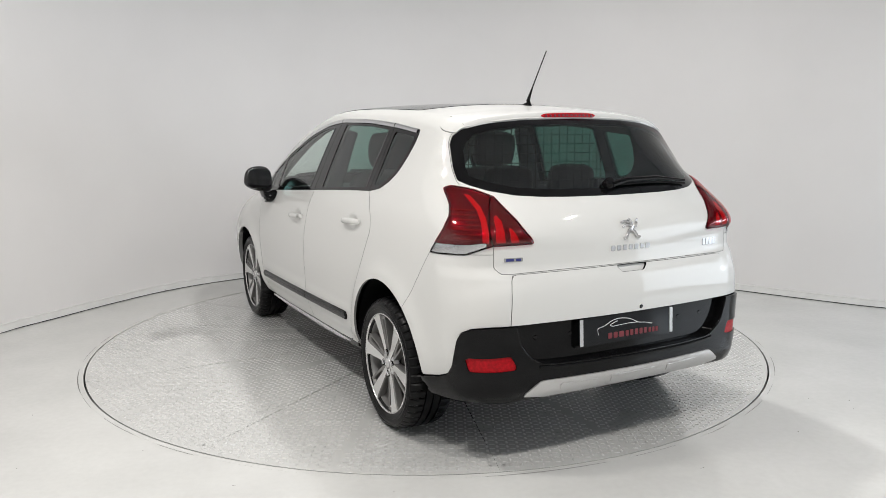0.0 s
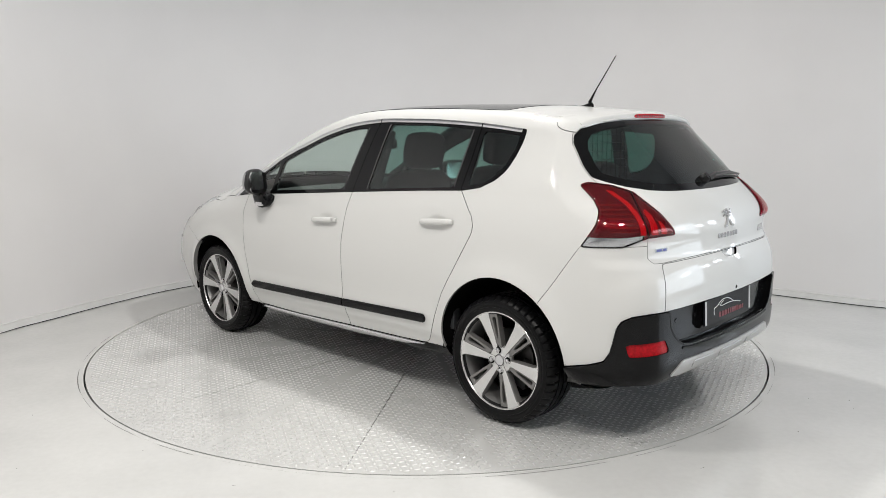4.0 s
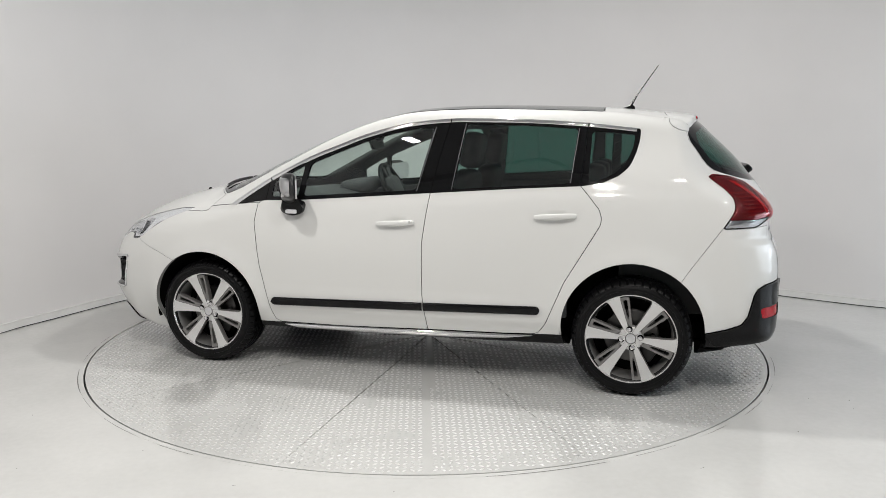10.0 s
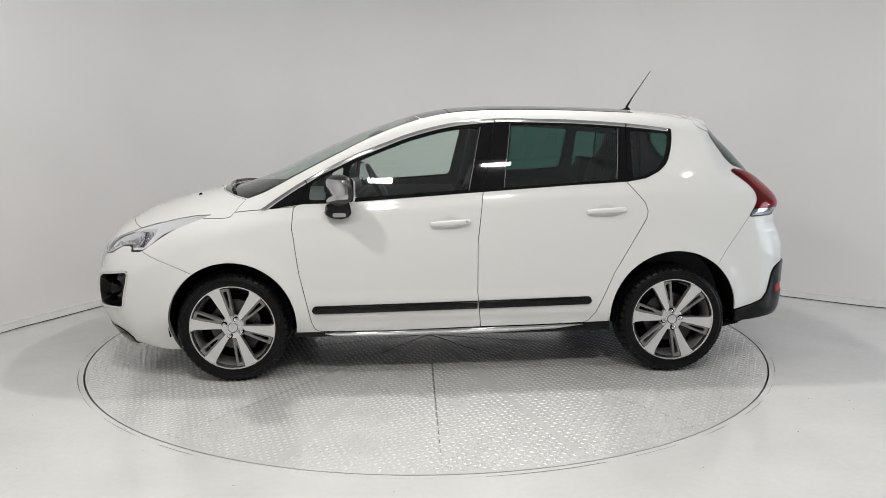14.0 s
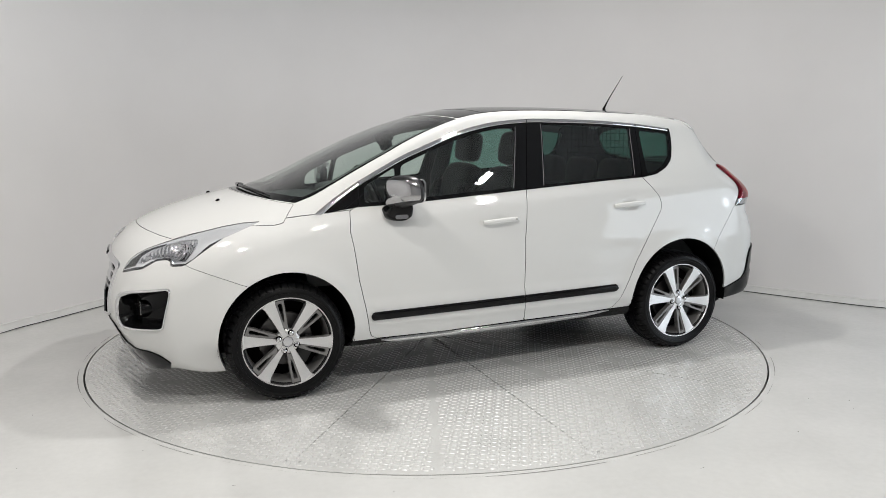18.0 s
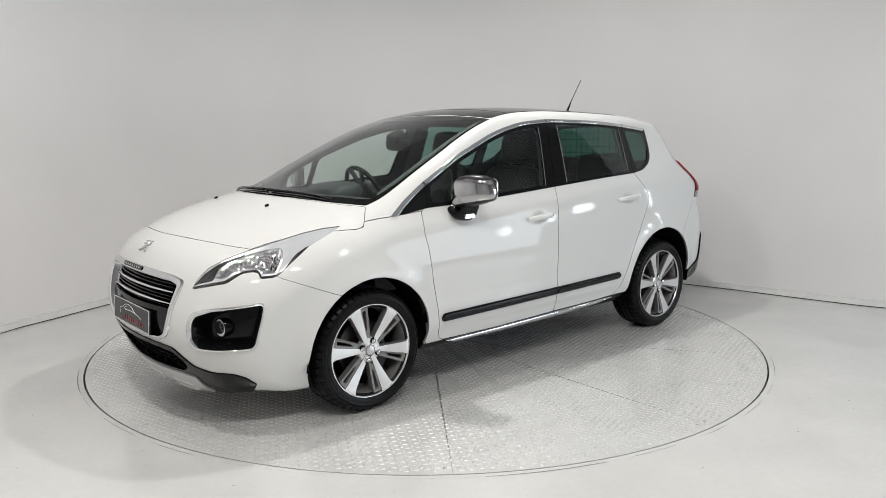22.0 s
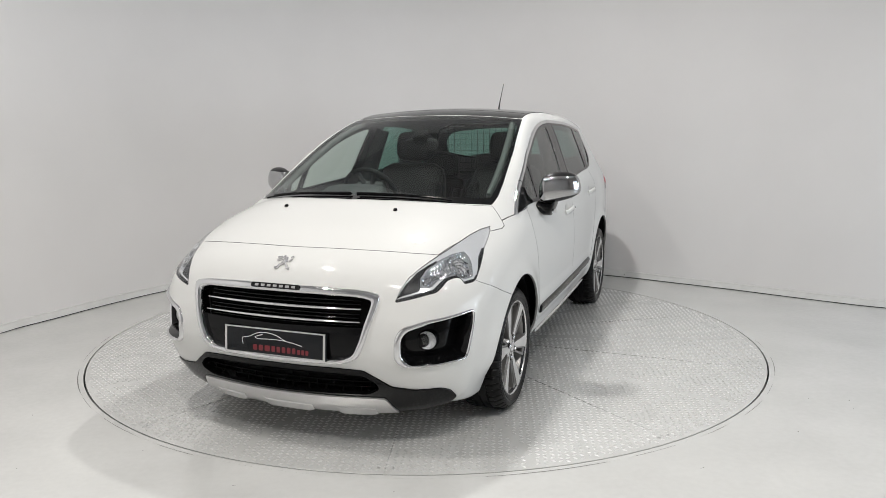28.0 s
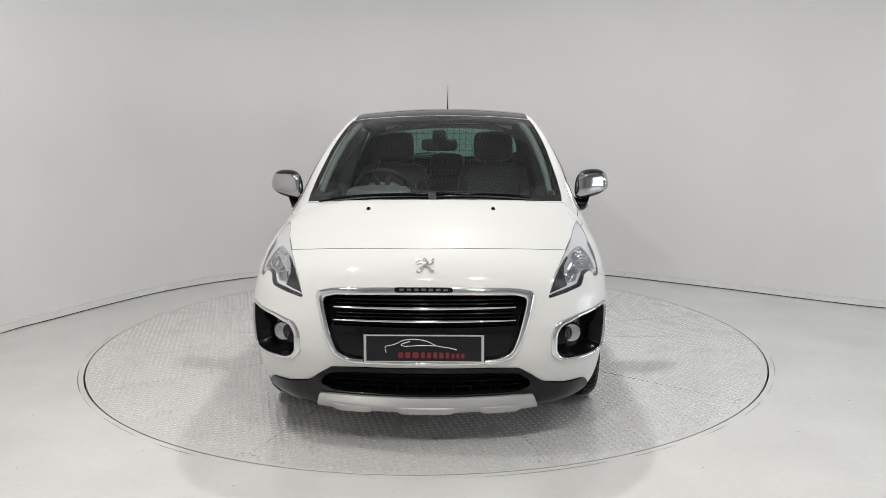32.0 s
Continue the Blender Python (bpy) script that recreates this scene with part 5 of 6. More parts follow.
def spoiler_edge(y):
    """The crest of the spoiler's rear edge."""
    e = max(0.0, (abs(y) - 0.46) / 0.14)
    return -1.632 + 0.17 * y * y + 0.012 * e * e, 1.547 - 0.13 * y * y - 0.022 * e * e


bm = bmesh.new()
rings = []
for y in np.linspace(-0.572, 0.572, 45):
    # the spoiler's raised edge: a rounded crest over an upright face that ends on the glass
    xt, zt = spoiler_edge(y)
    q, n_ = top_at(xt + 0.135, y)
    q2, n2 = top_at(xt + 0.07, y)
    rings.append([q + Vector((0, 0, 0.0046)), Vector((xt + 0.07, y, max(q2.z + 0.005, (q.z + zt) / 2 + 0.0035))), Vector((xt + 0.020, y, zt + 0.0020)), Vector((xt + 0.007, y, zt - 0.0010)), Vector((xt - 0.0005, y, zt - 0.0070)),
                  Vector((xt - 0.0065, y, zt - 0.0300)), Vector((xt - 0.003, y, zt - 0.0360)), Vector((xt + 0.06, y, zt - 0.030))])
loft(bm, rings)
fit(part("spoiler_lip", bm, "white_paint", angle=50), spoiler)
bm = bmesh.new()
rings = []
for u in np.linspace(-1, 1, 25):
    y = 0.030 + 0.156 * u
    xt, zt = spoiler_edge(y)
    e = 0.0120 * max(0.05, 1 - abs(u) ** 14) ** 0.5
    c = Vector((xt - 0.0045, y, zt - 0.0195))
    rings.append([c + Vector((0.02, 0, e)), c + Vector((-0.0035, 0, e * 0.85)), c + Vector((-0.0060, 0, 0)), c + Vector((-0.0045, 0, -e * 0.85)), c + Vector((0.02, 0, -e))])
loft(bm, rings)
brake_lamp = fit(part("brake_lamp", bm, "reflector_red", label="red high-level brake lamp", angle=30), tailgate)
for k in range(12):
    y = 0.030 + 0.024 * (k - 5.5)
    xt, zt = spoiler_edge(y)
    bm = bmesh.new()
    lathe(bm, [(0.0001, 0.0020), (0.004, 0.0016), (0.0065, 0.0), (0.0065, -0.004)], 10, seat_frame(Vector((xt - 0.0102, y, zt - 0.0195)), Vector((-1, 0, 0.2)), (0, 1, 0)))
    fit(part("lamp_cell", bm, "lamp_dark_red"), brake_lamp)
p, n = top_at(-1.225, 0.0)
bm = bmesh.new()
rings = []
for t in np.linspace(0, 1, 13):
    x = -1.165 - 0.105 * t
    h = 0.003 + 0.036 * t**1.6 * (1 - max(0.0, t - 0.86) / 0.14 * 0.55)
    w = 0.021 * math.sqrt(max(0.04, 1 - (2 * t - 1) ** 4))
    rings.append([Vector((x, w * math.cos(q) * (1 - 0.45 * max(0, math.sin(q))), top_at(x, 0.0)[0].z - 0.004 + max(0, math.sin(q)) * h)) for q in np.linspace(0, math.tau, 16, endpoint=False)])
loft(bm, rings)
aerial = fit(part("aerial_base", bm, "black_plastic", label="black rubber aerial foot", angle=60))
bm = bmesh.new()
tube(bm, [(-1.243, 0, 1.606), (-1.263, 0, 1.640), (-1.288, 0, 1.682), (-1.402, 0, 1.850)], [0.0100, 0.0068, 0.0036, 0.0024], 8)
fit(part("aerial_mast", bm, "black_plastic"), aerial)

# wipers, washers
for pts, r in (([(1.42, 0.02), (1.41, 0.16), (1.385, 0.32), (1.345, 0.47)], 0.0), ([(1.42, -0.02), (1.415, -0.18), (1.385, -0.36), (1.325, -0.56)], 0.0)):
    bm = bmesh.new()
    path = [top_at(*q)[0] + Vector((0.004, 0, 0.016)) for q in spline2(pts, 5)]
    tube(bm, path, [0.010 - 0.005 * i / len(path) for i in range(len(path))], 8)
    arm = fit(part("wiper", bm, "black_plastic", label="black windscreen wiper"))
    bm = bmesh.new()
    path = [top_at(q[0] - 0.022, q[1])[0] + Vector((0, 0, 0.009)) for q in spline2([(x, y * 1.12) for x, y in pts], 5)]
    tube(bm, path, 0.005, 6)
    fit(part("wiper_blade", bm, "rubber"), arm)
for y in (0.318, -0.318):
    p, n = top_at(1.586, y)
    bm = bmesh.new()
    rings = [[p + Vector((dx + 0.012 * k * math.cos(q), 0.011 * k * math.sin(q), h)) for q in np.linspace(0, math.tau, 12, endpoint=False)] for dx, k, h in ((0, 1.0, -0.002), (0, 1.0, 0.004), (-0.003, 0.7, 0.010), (-0.004, 0.2, 0.012))]
    loft(bm, rings)
    fit(part("washer_jet", bm, "black_plastic"), hood)
bm = bmesh.new()
path = [rear_at(y, z)[0] + Vector((-w, 0, 0.0)) for y, z, w in ((0.03, 1.215, 0.028), (-0.06, 1.232, 0.034), (-0.25, 1.236, 0.034), (-0.46, 1.215, 0.030))]
tube(bm, path, [0.016, 0.013, 0.010, 0.006], 8)
rw = fit(part("rear_wiper", bm, "black_plastic", label="black rear wiper"), tailgate)
bm = bmesh.new()
tube(bm, [rear_at(y, z)[0] + Vector((-0.012, 0, 0)) for y, z in ((-0.02, 1.212), (-0.15, 1.216), (-0.30, 1.213), (-0.47, 1.200))], 0.006, 6)
fit(part("wiper_blade", bm, "rubber"), rw)
bm = bmesh.new()
p, n = rear_at(0.035, 1.21)
lathe(bm, [(0.0001, 0.034), (0.018, 0.034), (0.024, 0.026), (0.026, -0.002)], 20, seat_frame(p, n, (0, 1, 0)))
fit(part("wiper_cap", bm, "black_plastic"), rw)

material("fog_facet", (0.85, 0.85, 0.86), 0.15, metal=0.3)
material("lamp_facet", (0.68, 0.68, 0.69), 0.05, metal=1.0)
# head lamp insides: two round faceted reflectors in each, a bulb cap, and slim fins between them
for k, s in enumerate((1, -1)):
    for x, y, z, r in ((1.975, 0.672, 0.792, 0.040), (1.855, 0.742, 0.845, 0.055)):
        (p,), (n,) = on_corner(np.array([(y - x) * 0.70711]), np.array([z]))
        d = (Vector(n) * 0.6 + Vector((0.36, 0.14, 0.04))).normalized()
        p, d = Vector(p) - Vector(n) * 0.019, Vector((d.x, d.y * s, d.z))
        p.y *= s
        m = Matrix.Translation(p) @ d.to_track_quat("Z", "Y").to_matrix().to_4x4()
        bm = bmesh.new()
        rings = lathe(bm, [(r * 1.06, 0.002), (r, 0.0), (r * 0.86, -0.004), (r * 0.70, -0.007), (r * 0.52, -0.009), (r * 0.34, -0.0105), (r * 0.18, -0.0115), (0.0001, -0.012)], 22, m)
        for i, ring in enumerate(rings[1:-2]):
            for q, v in enumerate(ring):
                v.co += d * (0.0026 if (q + i) % 2 else -0.0022)
        fit(part("lamp_reflector", bm, "lamp_facet", smooth=False), headlamp[k])
        bm = bmesh.new()
        lathe(bm, [(0.0001, 0.002), (r * 0.16, 0.0), (r * 0.20, -0.004), (r * 0.19, -0.012)], 16, m)
        fit(part("lamp_bulb_cap", bm, "chrome"), headlamp[k])
    for u, z, w in ((-0.855, 0.822, 0.050), (-0.720, 0.872, 0.060), (-0.700, 0.838, 0.050)):
        (p,), (n,) = on_corner(np.array([u]), np.array([z]))
        p = Vector(p) - Vector(n) * 0.020
        bm = bmesh.new()
        box(bm, -w / 2, w / 2, -0.005, 0.005, -0.005, 0.005, 0.002)
        m = seat_frame(p, Vector(n), (0.3, -0.5, 0.6))
        bm.transform(m)
        if s < 0:
            bm.transform(Matrix.Scale(-1, 4, (0, 1, 0)))
        fit(part("lamp_fin", bm, "chrome"), headlamp[k])
    # fog lamp
    p, d = Vector((2.030, 0.668, 0.538)), Vector((0.985, 0.17, 0.02)).normalized()
    p.y, d.y = p.y * s, d.y * s
    m = Matrix.Translation(p) @ d.to_track_quat("Z", "Y").to_matrix().to_4x4()
    bm = bmesh.new()
    lathe(bm, [(0.047, -0.045), (0.046, 0.008), (0.043, 0.011), (0.0405, 0.004)], 32, m)
    fit(part("fog_lamp_ring", bm, "black_plastic", angle=50), fog_unit[k])
    bm = bmesh.new()
    rings = lathe(bm, [(0.0410, 0.005), (0.036, -0.002), (0.028, -0.007), (0.019, -0.010), (0.010, -0.012), (0.0001, -0.013)], 18, m)
    for i, ring in enumerate(rings[1:-1]):
        for q, vert in enumerate(ring):
            vert.co += d * (0.0022 if (q + i) % 2 else -0.0016)
    fit(part("fog_reflector", bm, "fog_facet", smooth=False), fog_unit[k])
    bm = bmesh.new()
    lathe(bm, [(0.0415, 0.006), (0.033, 0.012), (0.017, 0.015), (0.0001, 0.0155)], 28, m)
    fit(part("fog_lens", bm, "lamp_glass", angle=60), fog_unit[k])


# badges and show plates
material("badge_blue", (0.05, 0.06, 0.22), 0.25, metal=0.3)
material("show_plate", (0.008, 0.009, 0.011), 0.06, spec=0.30)
material("plate_red", (0.15, 0.006, 0.013), 0.4)
material("plate_white", (0.75, 0.75, 0.75), 0.4)


def emblem(m, size, parent):
    """A small upright chrome emblem, kept as plain strokes."""
    bm = bmesh.new()
    for path, r in (([(0.06, 0.30), (0.10, 0.12), (0.02, -0.06), (-0.08, -0.14)], 0.105), ([(0.02, 0.40), (-0.10, 0.36), (-0.02, 0.26), (0.14, 0.30)], 0.075), ([(0.0, 0.24), (-0.25, 0.36), (-0.50, 0.30)], 0.05), ([(0.02, 0.14), (-0.25, 0.16), (-0.46, 0.08)], 0.05), ([(-0.04, -0.10), (-0.20, -0.26), (-0.28, -0.42), (-0.44, -0.44)], 0.075), ([(0.06, -0.06), (0.24, -0.20), (0.34, -0.40), (0.50, -0.44)], 0.075), ([(0.16, 0.04), (0.36, 0.06), (0.46, 0.20), (0.36, 0.32), (0.50, 0.42)], 0.042)):
        tube(bm, [m @ Vector((x * size, y * size, 0.004)) for x, y in path], r * size, 6)
    fit(part("emblem", bm, "badge_silver", label="small chrome emblem"), parent)


def bars(m, widths, height, gap, mat, parent, name="lettering_bar", thick=0.003, base=0.0):
    """A row of plain bars in place of lettering."""
    total = sum(widths) + gap * (len(widths) - 1)
    u = -total / 2
    for w in widths:
        bm = bmesh.new()
        prism(bm, m @ Matrix.Translation((u + w / 2, 0, base)), round_rect(w / 2, height / 2, min(w, height) * 0.2, 2), 0, thick)
        fit(part(name, bm, mat, smooth=False), parent)
        u += w + gap


emblem(seat_frame(*front_at(0.002, 0.866), (0, 1, 0)), 0.080, front_bumper)
emblem(seat_frame(*rear_at(0.0, 1.025), (0, -1, 0)), 0.095, tailgate)
bars(seat_frame(*rear_at(0.0, 0.943), (0, -1, 0)), [0.022] * 7, 0.024, 0.011, "badge_silver", tailgate)
bars(seat_frame(*rear_at(-0.530, 0.925), (0, -1, 0)), [0.022] * 4, 0.034, 0.005, "badge_silver", tailgate)
bars(seat_frame(*rear_at(0.585, 0.924), (0, -1, 0)), [0.085], 0.017, 0.0, "badge_silver", tailgate)
bars(seat_frame(*rear_at(0.585, 0.924), (0, -1, 0)), [0.036, 0.024], 0.011, 0.008, "badge_blue", tailgate, base=0.0035, thick=0.001)
m = seat_frame(*front_at(0.0, 0.766), (0, 1, 0))
bm = bmesh.new()
prism(bm, m, round_rect(0.128, 0.0115, 0.010), 0.002, 0.0145, 0.001)
fit(part("name_strip", bm, "gloss_black"), grille)
bars(m, [0.020] * 7, 0.011, 0.012, "dark_chrome", grille, base=0.0142, thick=0.002)


def show_plate(m, parent, framed):
    """A black dealer's plate: silver end strips, a thin white car outline and a row of red bars."""
    bm = bmesh.new()
    prism(bm, m, round_rect(0.268, 0.062, 0.006), -0.004, 0.004, 0.001)
    plate = fit(part("show_plate", bm, "show_plate", label="black show plate with red bars"), parent)
    for u in (-0.258, 0.258):
        bm = bmesh.new()
        prism(bm, m @ Matrix.Translation((u, 0, 0)), round_rect(0.0055 if framed else 0.009, 0.058, 0.002), 0.0045, 0.006)
        fit(part("end_strip", bm, "satin_silver", smooth=False), plate)
    if framed:
        for v in (-0.0585, 0.0585):
            bm = bmesh.new()
            prism(bm, m @ Matrix.Translation((0, v, 0)), round_rect(0.264, 0.0030, 0.001), 0.0045, 0.006)
            fit(part("edge_strip", bm, "satin_silver", smooth=False), plate)
    bm = bmesh.new()
    for path in ([(-0.165, -0.020), (-0.168, 0.008), (-0.130, 0.018), (-0.090, 0.036), (-0.045, 0.042), (0.010, 0.034), (0.060, 0.012), (0.10, 0.006), (0.145, -0.004)], [(-0.085, 0.010), (-0.100, 0.018), (-0.060, 0.032)], [(-0.085, 0.010), (0.0, 0.014), (0.060, 0.012)]):
        tube(bm, [m @ Vector((x, y, 0.0048)) for x, y in spline2(path, 5)], 0.0016, 5)
    fit(part("plate_outline", bm, "plate_white"), plate)
    bars(m @ Matrix.Translation((0, -0.030, 0)), [0.022, 0.022, 0.028, 0.018, 0.018, 0.018, 0.018, 0.016], 0.026, 0.009, "plate_red", plate, base=0.0042, thick=0.001)
    bars(m @ Matrix.Translation((0.150, -0.032, 0)), [0.014, 0.014, 0.014], 0.022, 0.007, "plate_red", plate, base=0.0042, thick=0.001)


show_plate(Matrix(((0, 0, 1, 2.222), (1, 0, 0, 0.0), (0, 1, 0, 0.514), (0, 0, 0, 1))) @ Matrix.Rotation(radians(-4), 4, "X"), grille, True)
show_plate(Matrix(((0, 0, -1, -2.100), (-1, 0, 0, 0.035), (0, 1, 0, 0.592), (0, 0, 0, 1))) @ Matrix.Rotation(radians(-3), 4, "X"), skirt, False)
bm = bmesh.new()
prism(bm, Matrix(((0, 0, -1, -2.083), (-1, 0, 0, 0.035), (0, 1, 0, 0.590), (0, 0, 0, 1))), round_rect(0.278, 0.070, 0.012), -0.02, 0.008, 0.003)
fit(part("plate_holder", bm, "black_plastic"), skirt)
for y in (0.50, -0.45, 0.33, -0.30):
    p, n = rear_at(y, 0.590)
    m = seat_frame(p - n * 0.024, n, (0, 1, 0))
    bm = bmesh.new()
    lathe(bm, [(0.0001, 0.003), (0.008, 0.003), (0.011, 0.0), (0.011, -0.006)], 16, m)
    fit(part("parking_sensor", bm, "gloss_black"), skirt)
bm = bmesh.new()
edge = spline2([(0.606, 0.652), (0.601, 0.630), (0.584, 0.570), (0.552, 0.525), (0.510, 0.496), (0.455, 0.478), (0.30, 0.473), (0.0, 0.471)], 6)
for sgn in (1, -1):
    tube(bm, [rear_at(sgn * y, z)[0] + rear_at(sgn * y, z)[1] * 0.0095 for y, z in edge], 0.0050, 8, False)
fit(part("recess_edge", bm, "gloss_black", angle=60), skirt)
# moulded step on the skirt and raised fields on the guards
bm = bmesh.new()
rings = []
for y in np.linspace(-0.50, 0.50, 25):
    x = rear_at(y, 0.45)[0].x
    e = 0.012 * (abs(y) / 0.5) ** 6
    rings.append([Vector((x + 0.050, y, 0.486 + e)), Vector((x - 0.008, y, 0.472 + e)), Vector((x - 0.018, y, 0.462 + e)), Vector((x - 0.016, y, 0.450 + e)), Vector((x + 0.03, y, 0.445 + e))])
loft(bm, rings)
fit(part("bumper_step", bm, "black_plastic", angle=50), skirt)
for ys in ((-0.40, -0.20), (-0.13, 0.13), (0.20, 0.40)):
    o = rounded([(max(ys[0], -0.13) if ys[0] < 0 < ys[1] else min(abs(ys[0]), abs(ys[1])), 0.388), (max(abs(ys[0]), abs(ys[1])), 0.390), (max(abs(ys[0]), abs(ys[1])) - 0.01, 0.360), (max(ys[0], -0.13) if ys[0] < 0 < ys[1] else min(abs(ys[0]), abs(ys[1])) + 0.01, 0.358)], 0.006)
    piece = cut(SKIN, by_rear, o)[0]
    mode = "whole" if ys[0] < 0 < ys[1] else ("left" if ys[0] > 0 else "right")
    panel("guard_field", piece, "satin_silver", skirt, mode, sink=-0.0215, rim=0.006)
# mesh of the lower intake
for z in (0.372, 0.344, 0.316, 0.288):
    bm = bmesh.new()
    rings = []
    for y in np.linspace(-0.455, 0.455, 31):
        x = front_at(y, z)[0].x - 0.036
        rings.append([Vector((x + 0.006, y, z + 0.0025)), Vector((x - 0.012, y, z + 0.0025)), Vector((x - 0.012, y, z - 0.0025)), Vector((x + 0.006, y, z - 0.0025))])
    loft(bm, rings)
    fit(part("intake_slat", bm, "underbody", smooth=False), lower_trim)
for row, (z0, z1) in enumerate(((0.372, 0.396), (0.344, 0.372), (0.316, 0.344), (0.288, 0.316))):
    for k in range(11):
        y = (k - 5 + 0.5 * (row % 2)) * 0.084
        if abs(y) > 0.44:
            continue
        bm = bmesh.new()
        x = front_at(y, 0.33)[0].x - 0.042
        box(bm, x - 0.006, x + 0.006, y - 0.003, y + 0.003, z0, z1)
        fit(part("intake_rib", bm, "underbody", smooth=False), lower_trim)
for y in (-0.33, 0.33):
    p, n = front_at(y, 0.300)
    bm = bmesh.new()
    prism(bm, seat_frame(p - n * 0.034, n, (0, 1, 0)), round_rect(0.026, 0.018, 0.004), 0, 0.010, 0.002)
    fit(part("intake_bracket", bm, "black_plastic"), lower_trim)
# pressed fields along the silver front guard
for y0, y1 in ((-0.43, -0.25), (-0.13, 0.13), (0.25, 0.43)):
    bm = bmesh.new()
    rings = []
    for y in np.linspace(y0, y1, 12):
        e = min(1.0, (y - y0) / 0.02, (y1 - y) / 0.02)
        q, w = front_at(y, 0.218), front_at(y, 0.190)
        rings.append([q[0] + q[1] * 0.012, q[0] + q[1] * (0.016 + 0.003 * e) - Vector((0, 0, 0.006)), w[0] + w[1] * (0.018 + 0.004 * e) - Vector((0, 0, 0.004 + 0.004 * e)), w[0] - Vector((0, 0, 0.004 + 0.004 * e)) + w[1] * 0.004])
    loft(bm, rings)
    fit(part("guard_field", bm, "satin_silver", angle=30), lower_trim)
# release recess under the tailgate, camera dot on the lower gate
panel("release_recess", release, ["white_paint", "white_paint"], lower_gate, "whole", sink=0.009, rim=-0.011)
p, n = rear_at(-0.035, 0.676)
bm = bmesh.new()
lathe(bm, [(0.0001, 0.0045), (0.007, 0.0045), (0.009, 0.003), (0.0095, 0.0)], 16, seat_frame(p, n, (0, 1, 0)))
fit(part("reversing_camera", bm, "gloss_black"), lower_gate)

# ---- the cabin ----
material("dash_grey", (0.065, 0.066, 0.069), 0.55, bump=0.3, bump_scale=400)


def soft_box(sx, sy, sz, m, bulge=0.15, cuts=5, bevel=0.35):
    """A cushion: a box with rounded edges and slightly bulging faces."""
    bm = bmesh.new()
    bmesh.ops.create_cube(bm, size=2)
    bmesh.ops.subdivide_edges(bm, edges=bm.edges, cuts=cuts, use_grid_fill=True)
    for v in bm.verts:
        x, y, z = v.co
        q = (abs(x) ** 6 + abs(y) ** 6 + abs(z) ** 6) ** (1 / 6)
        c = Vector((x, y, z)) / q
        c *= 1 + bulge * (0.5 - 0.5 * (abs(c.x * c.y) + abs(c.y * c.z) + abs(c.x * c.z)) / 3)
        v.co = m @ Vector((c.x * sx / 2, c.y * sy / 2, c.z * sz / 2))
    return bm


def car_seat(name, x, y, width, lean, high, rest_z, cushion_x):
    base = fit(part(name, soft_box(0.50, width, 0.17, pose(x + cushion_x, y, 0.58, 0, -6)), "leather", label="black leather car seat", angle=60))
    c, s_ = math.cos(radians(lean)), math.sin(radians(lean))
    fit(part("backrest", soft_box(0.14, width, high, pose(x - s_ * high / 2, y, 0.60 + c * high / 2, 0, -lean)), "leather", angle=60), base)
    for dy in (-1, 1):
        fit(part("side_bolster", soft_box(0.19, 0.08, high * 0.72, pose(x + 0.03 - s_ * high * 0.42, y + dy * (width / 2 - 0.03), 0.60 + c * high * 0.42, 0, -lean)), "leather", angle=60), base)
    fit(part("headrest", soft_box(0.11, 0.26, 0.20, pose(x - s_ * (high + 0.10), y, rest_z, 0, -lean * 0.6), 0.25), "leather", angle=60), base)
    for dy in (-0.06, 0.06):
        bm = bmesh.new()
        tube(bm, [(x - s_ * high + 0.01, y + dy, 0.60 + c * high - 0.04), (x - s_ * (high + 0.09), y + dy, rest_z - 0.04)], 0.006, 6)
        fit(part("headrest_post", bm, "chrome"), base)


for y in (0.37, -0.37):
    car_seat("front_seat", -0.10, y, 0.50, 17, 0.62, 1.335, 0.24)
for y in (0.43, 0.0, -0.43):
    car_seat("rear_seat", -0.90, y, 0.42, 16, 0.47, 1.150, 0.20)
bm = bmesh.new()
prof = [(1.26, 1.02), (1.12, 1.045), (0.95, 1.050), (0.78, 1.040), (0.66, 1.010), (0.62, 0.96), (0.64, 0.86), (0.70, 0.72), (0.85, 0.60), (1.2, 0.60)]
rings = []
for y in np.linspace(-0.70, 0.70, 17):
    rings.append([Vector((px - (0.10 * y * y if px > 0.9 else -0.05 * y * y), y, pz - 0.03 * y * y)) for px, pz in prof])
loft(bm, rings)
dash = fit(part("dashboard", bm, "dash_grey", label="grey soft-touch dashboard", angle=50))
fit(part("instrument_hood", soft_box(0.22, 0.36, 0.10, pose(0.72, -0.37, 1.050, 0, 8), 0.3), "dash_grey", angle=60), dash)
fit(part("centre_console", soft_box(0.62, 0.22, 0.30, pose(0.42, 0.0, 0.66, 0, -18)), "interior_grey", angle=60), dash)
for y in (0.0, 0.10, -0.10, 0.62, -0.62):
    bm = bmesh.new()
    m = Matrix.Translation((0.626, y, 0.95)) @ Matrix.Rotation(radians(-80), 4, "Y")
    lathe(bm, [(0.045, 0.0), (0.045, 0.012), (0.038, 0.014), (0.034, 0.004)], 24, m)
    fit(part("air_vent_ring", bm, "satin_silver", angle=40), dash)
m = Matrix.Translation((0.47, -0.37, 1.035)) @ Matrix.Rotation(radians(-64), 4, "Y")
bm = bmesh.new()
lathe(bm, [(0.187 + 0.016 * math.cos(a), 0.016 * math.sin(a)) for a in np.linspace(0, math.tau, 13)], 48, m)
bmesh.ops.remove_doubles(bm, verts=bm.verts, dist=1e-5)
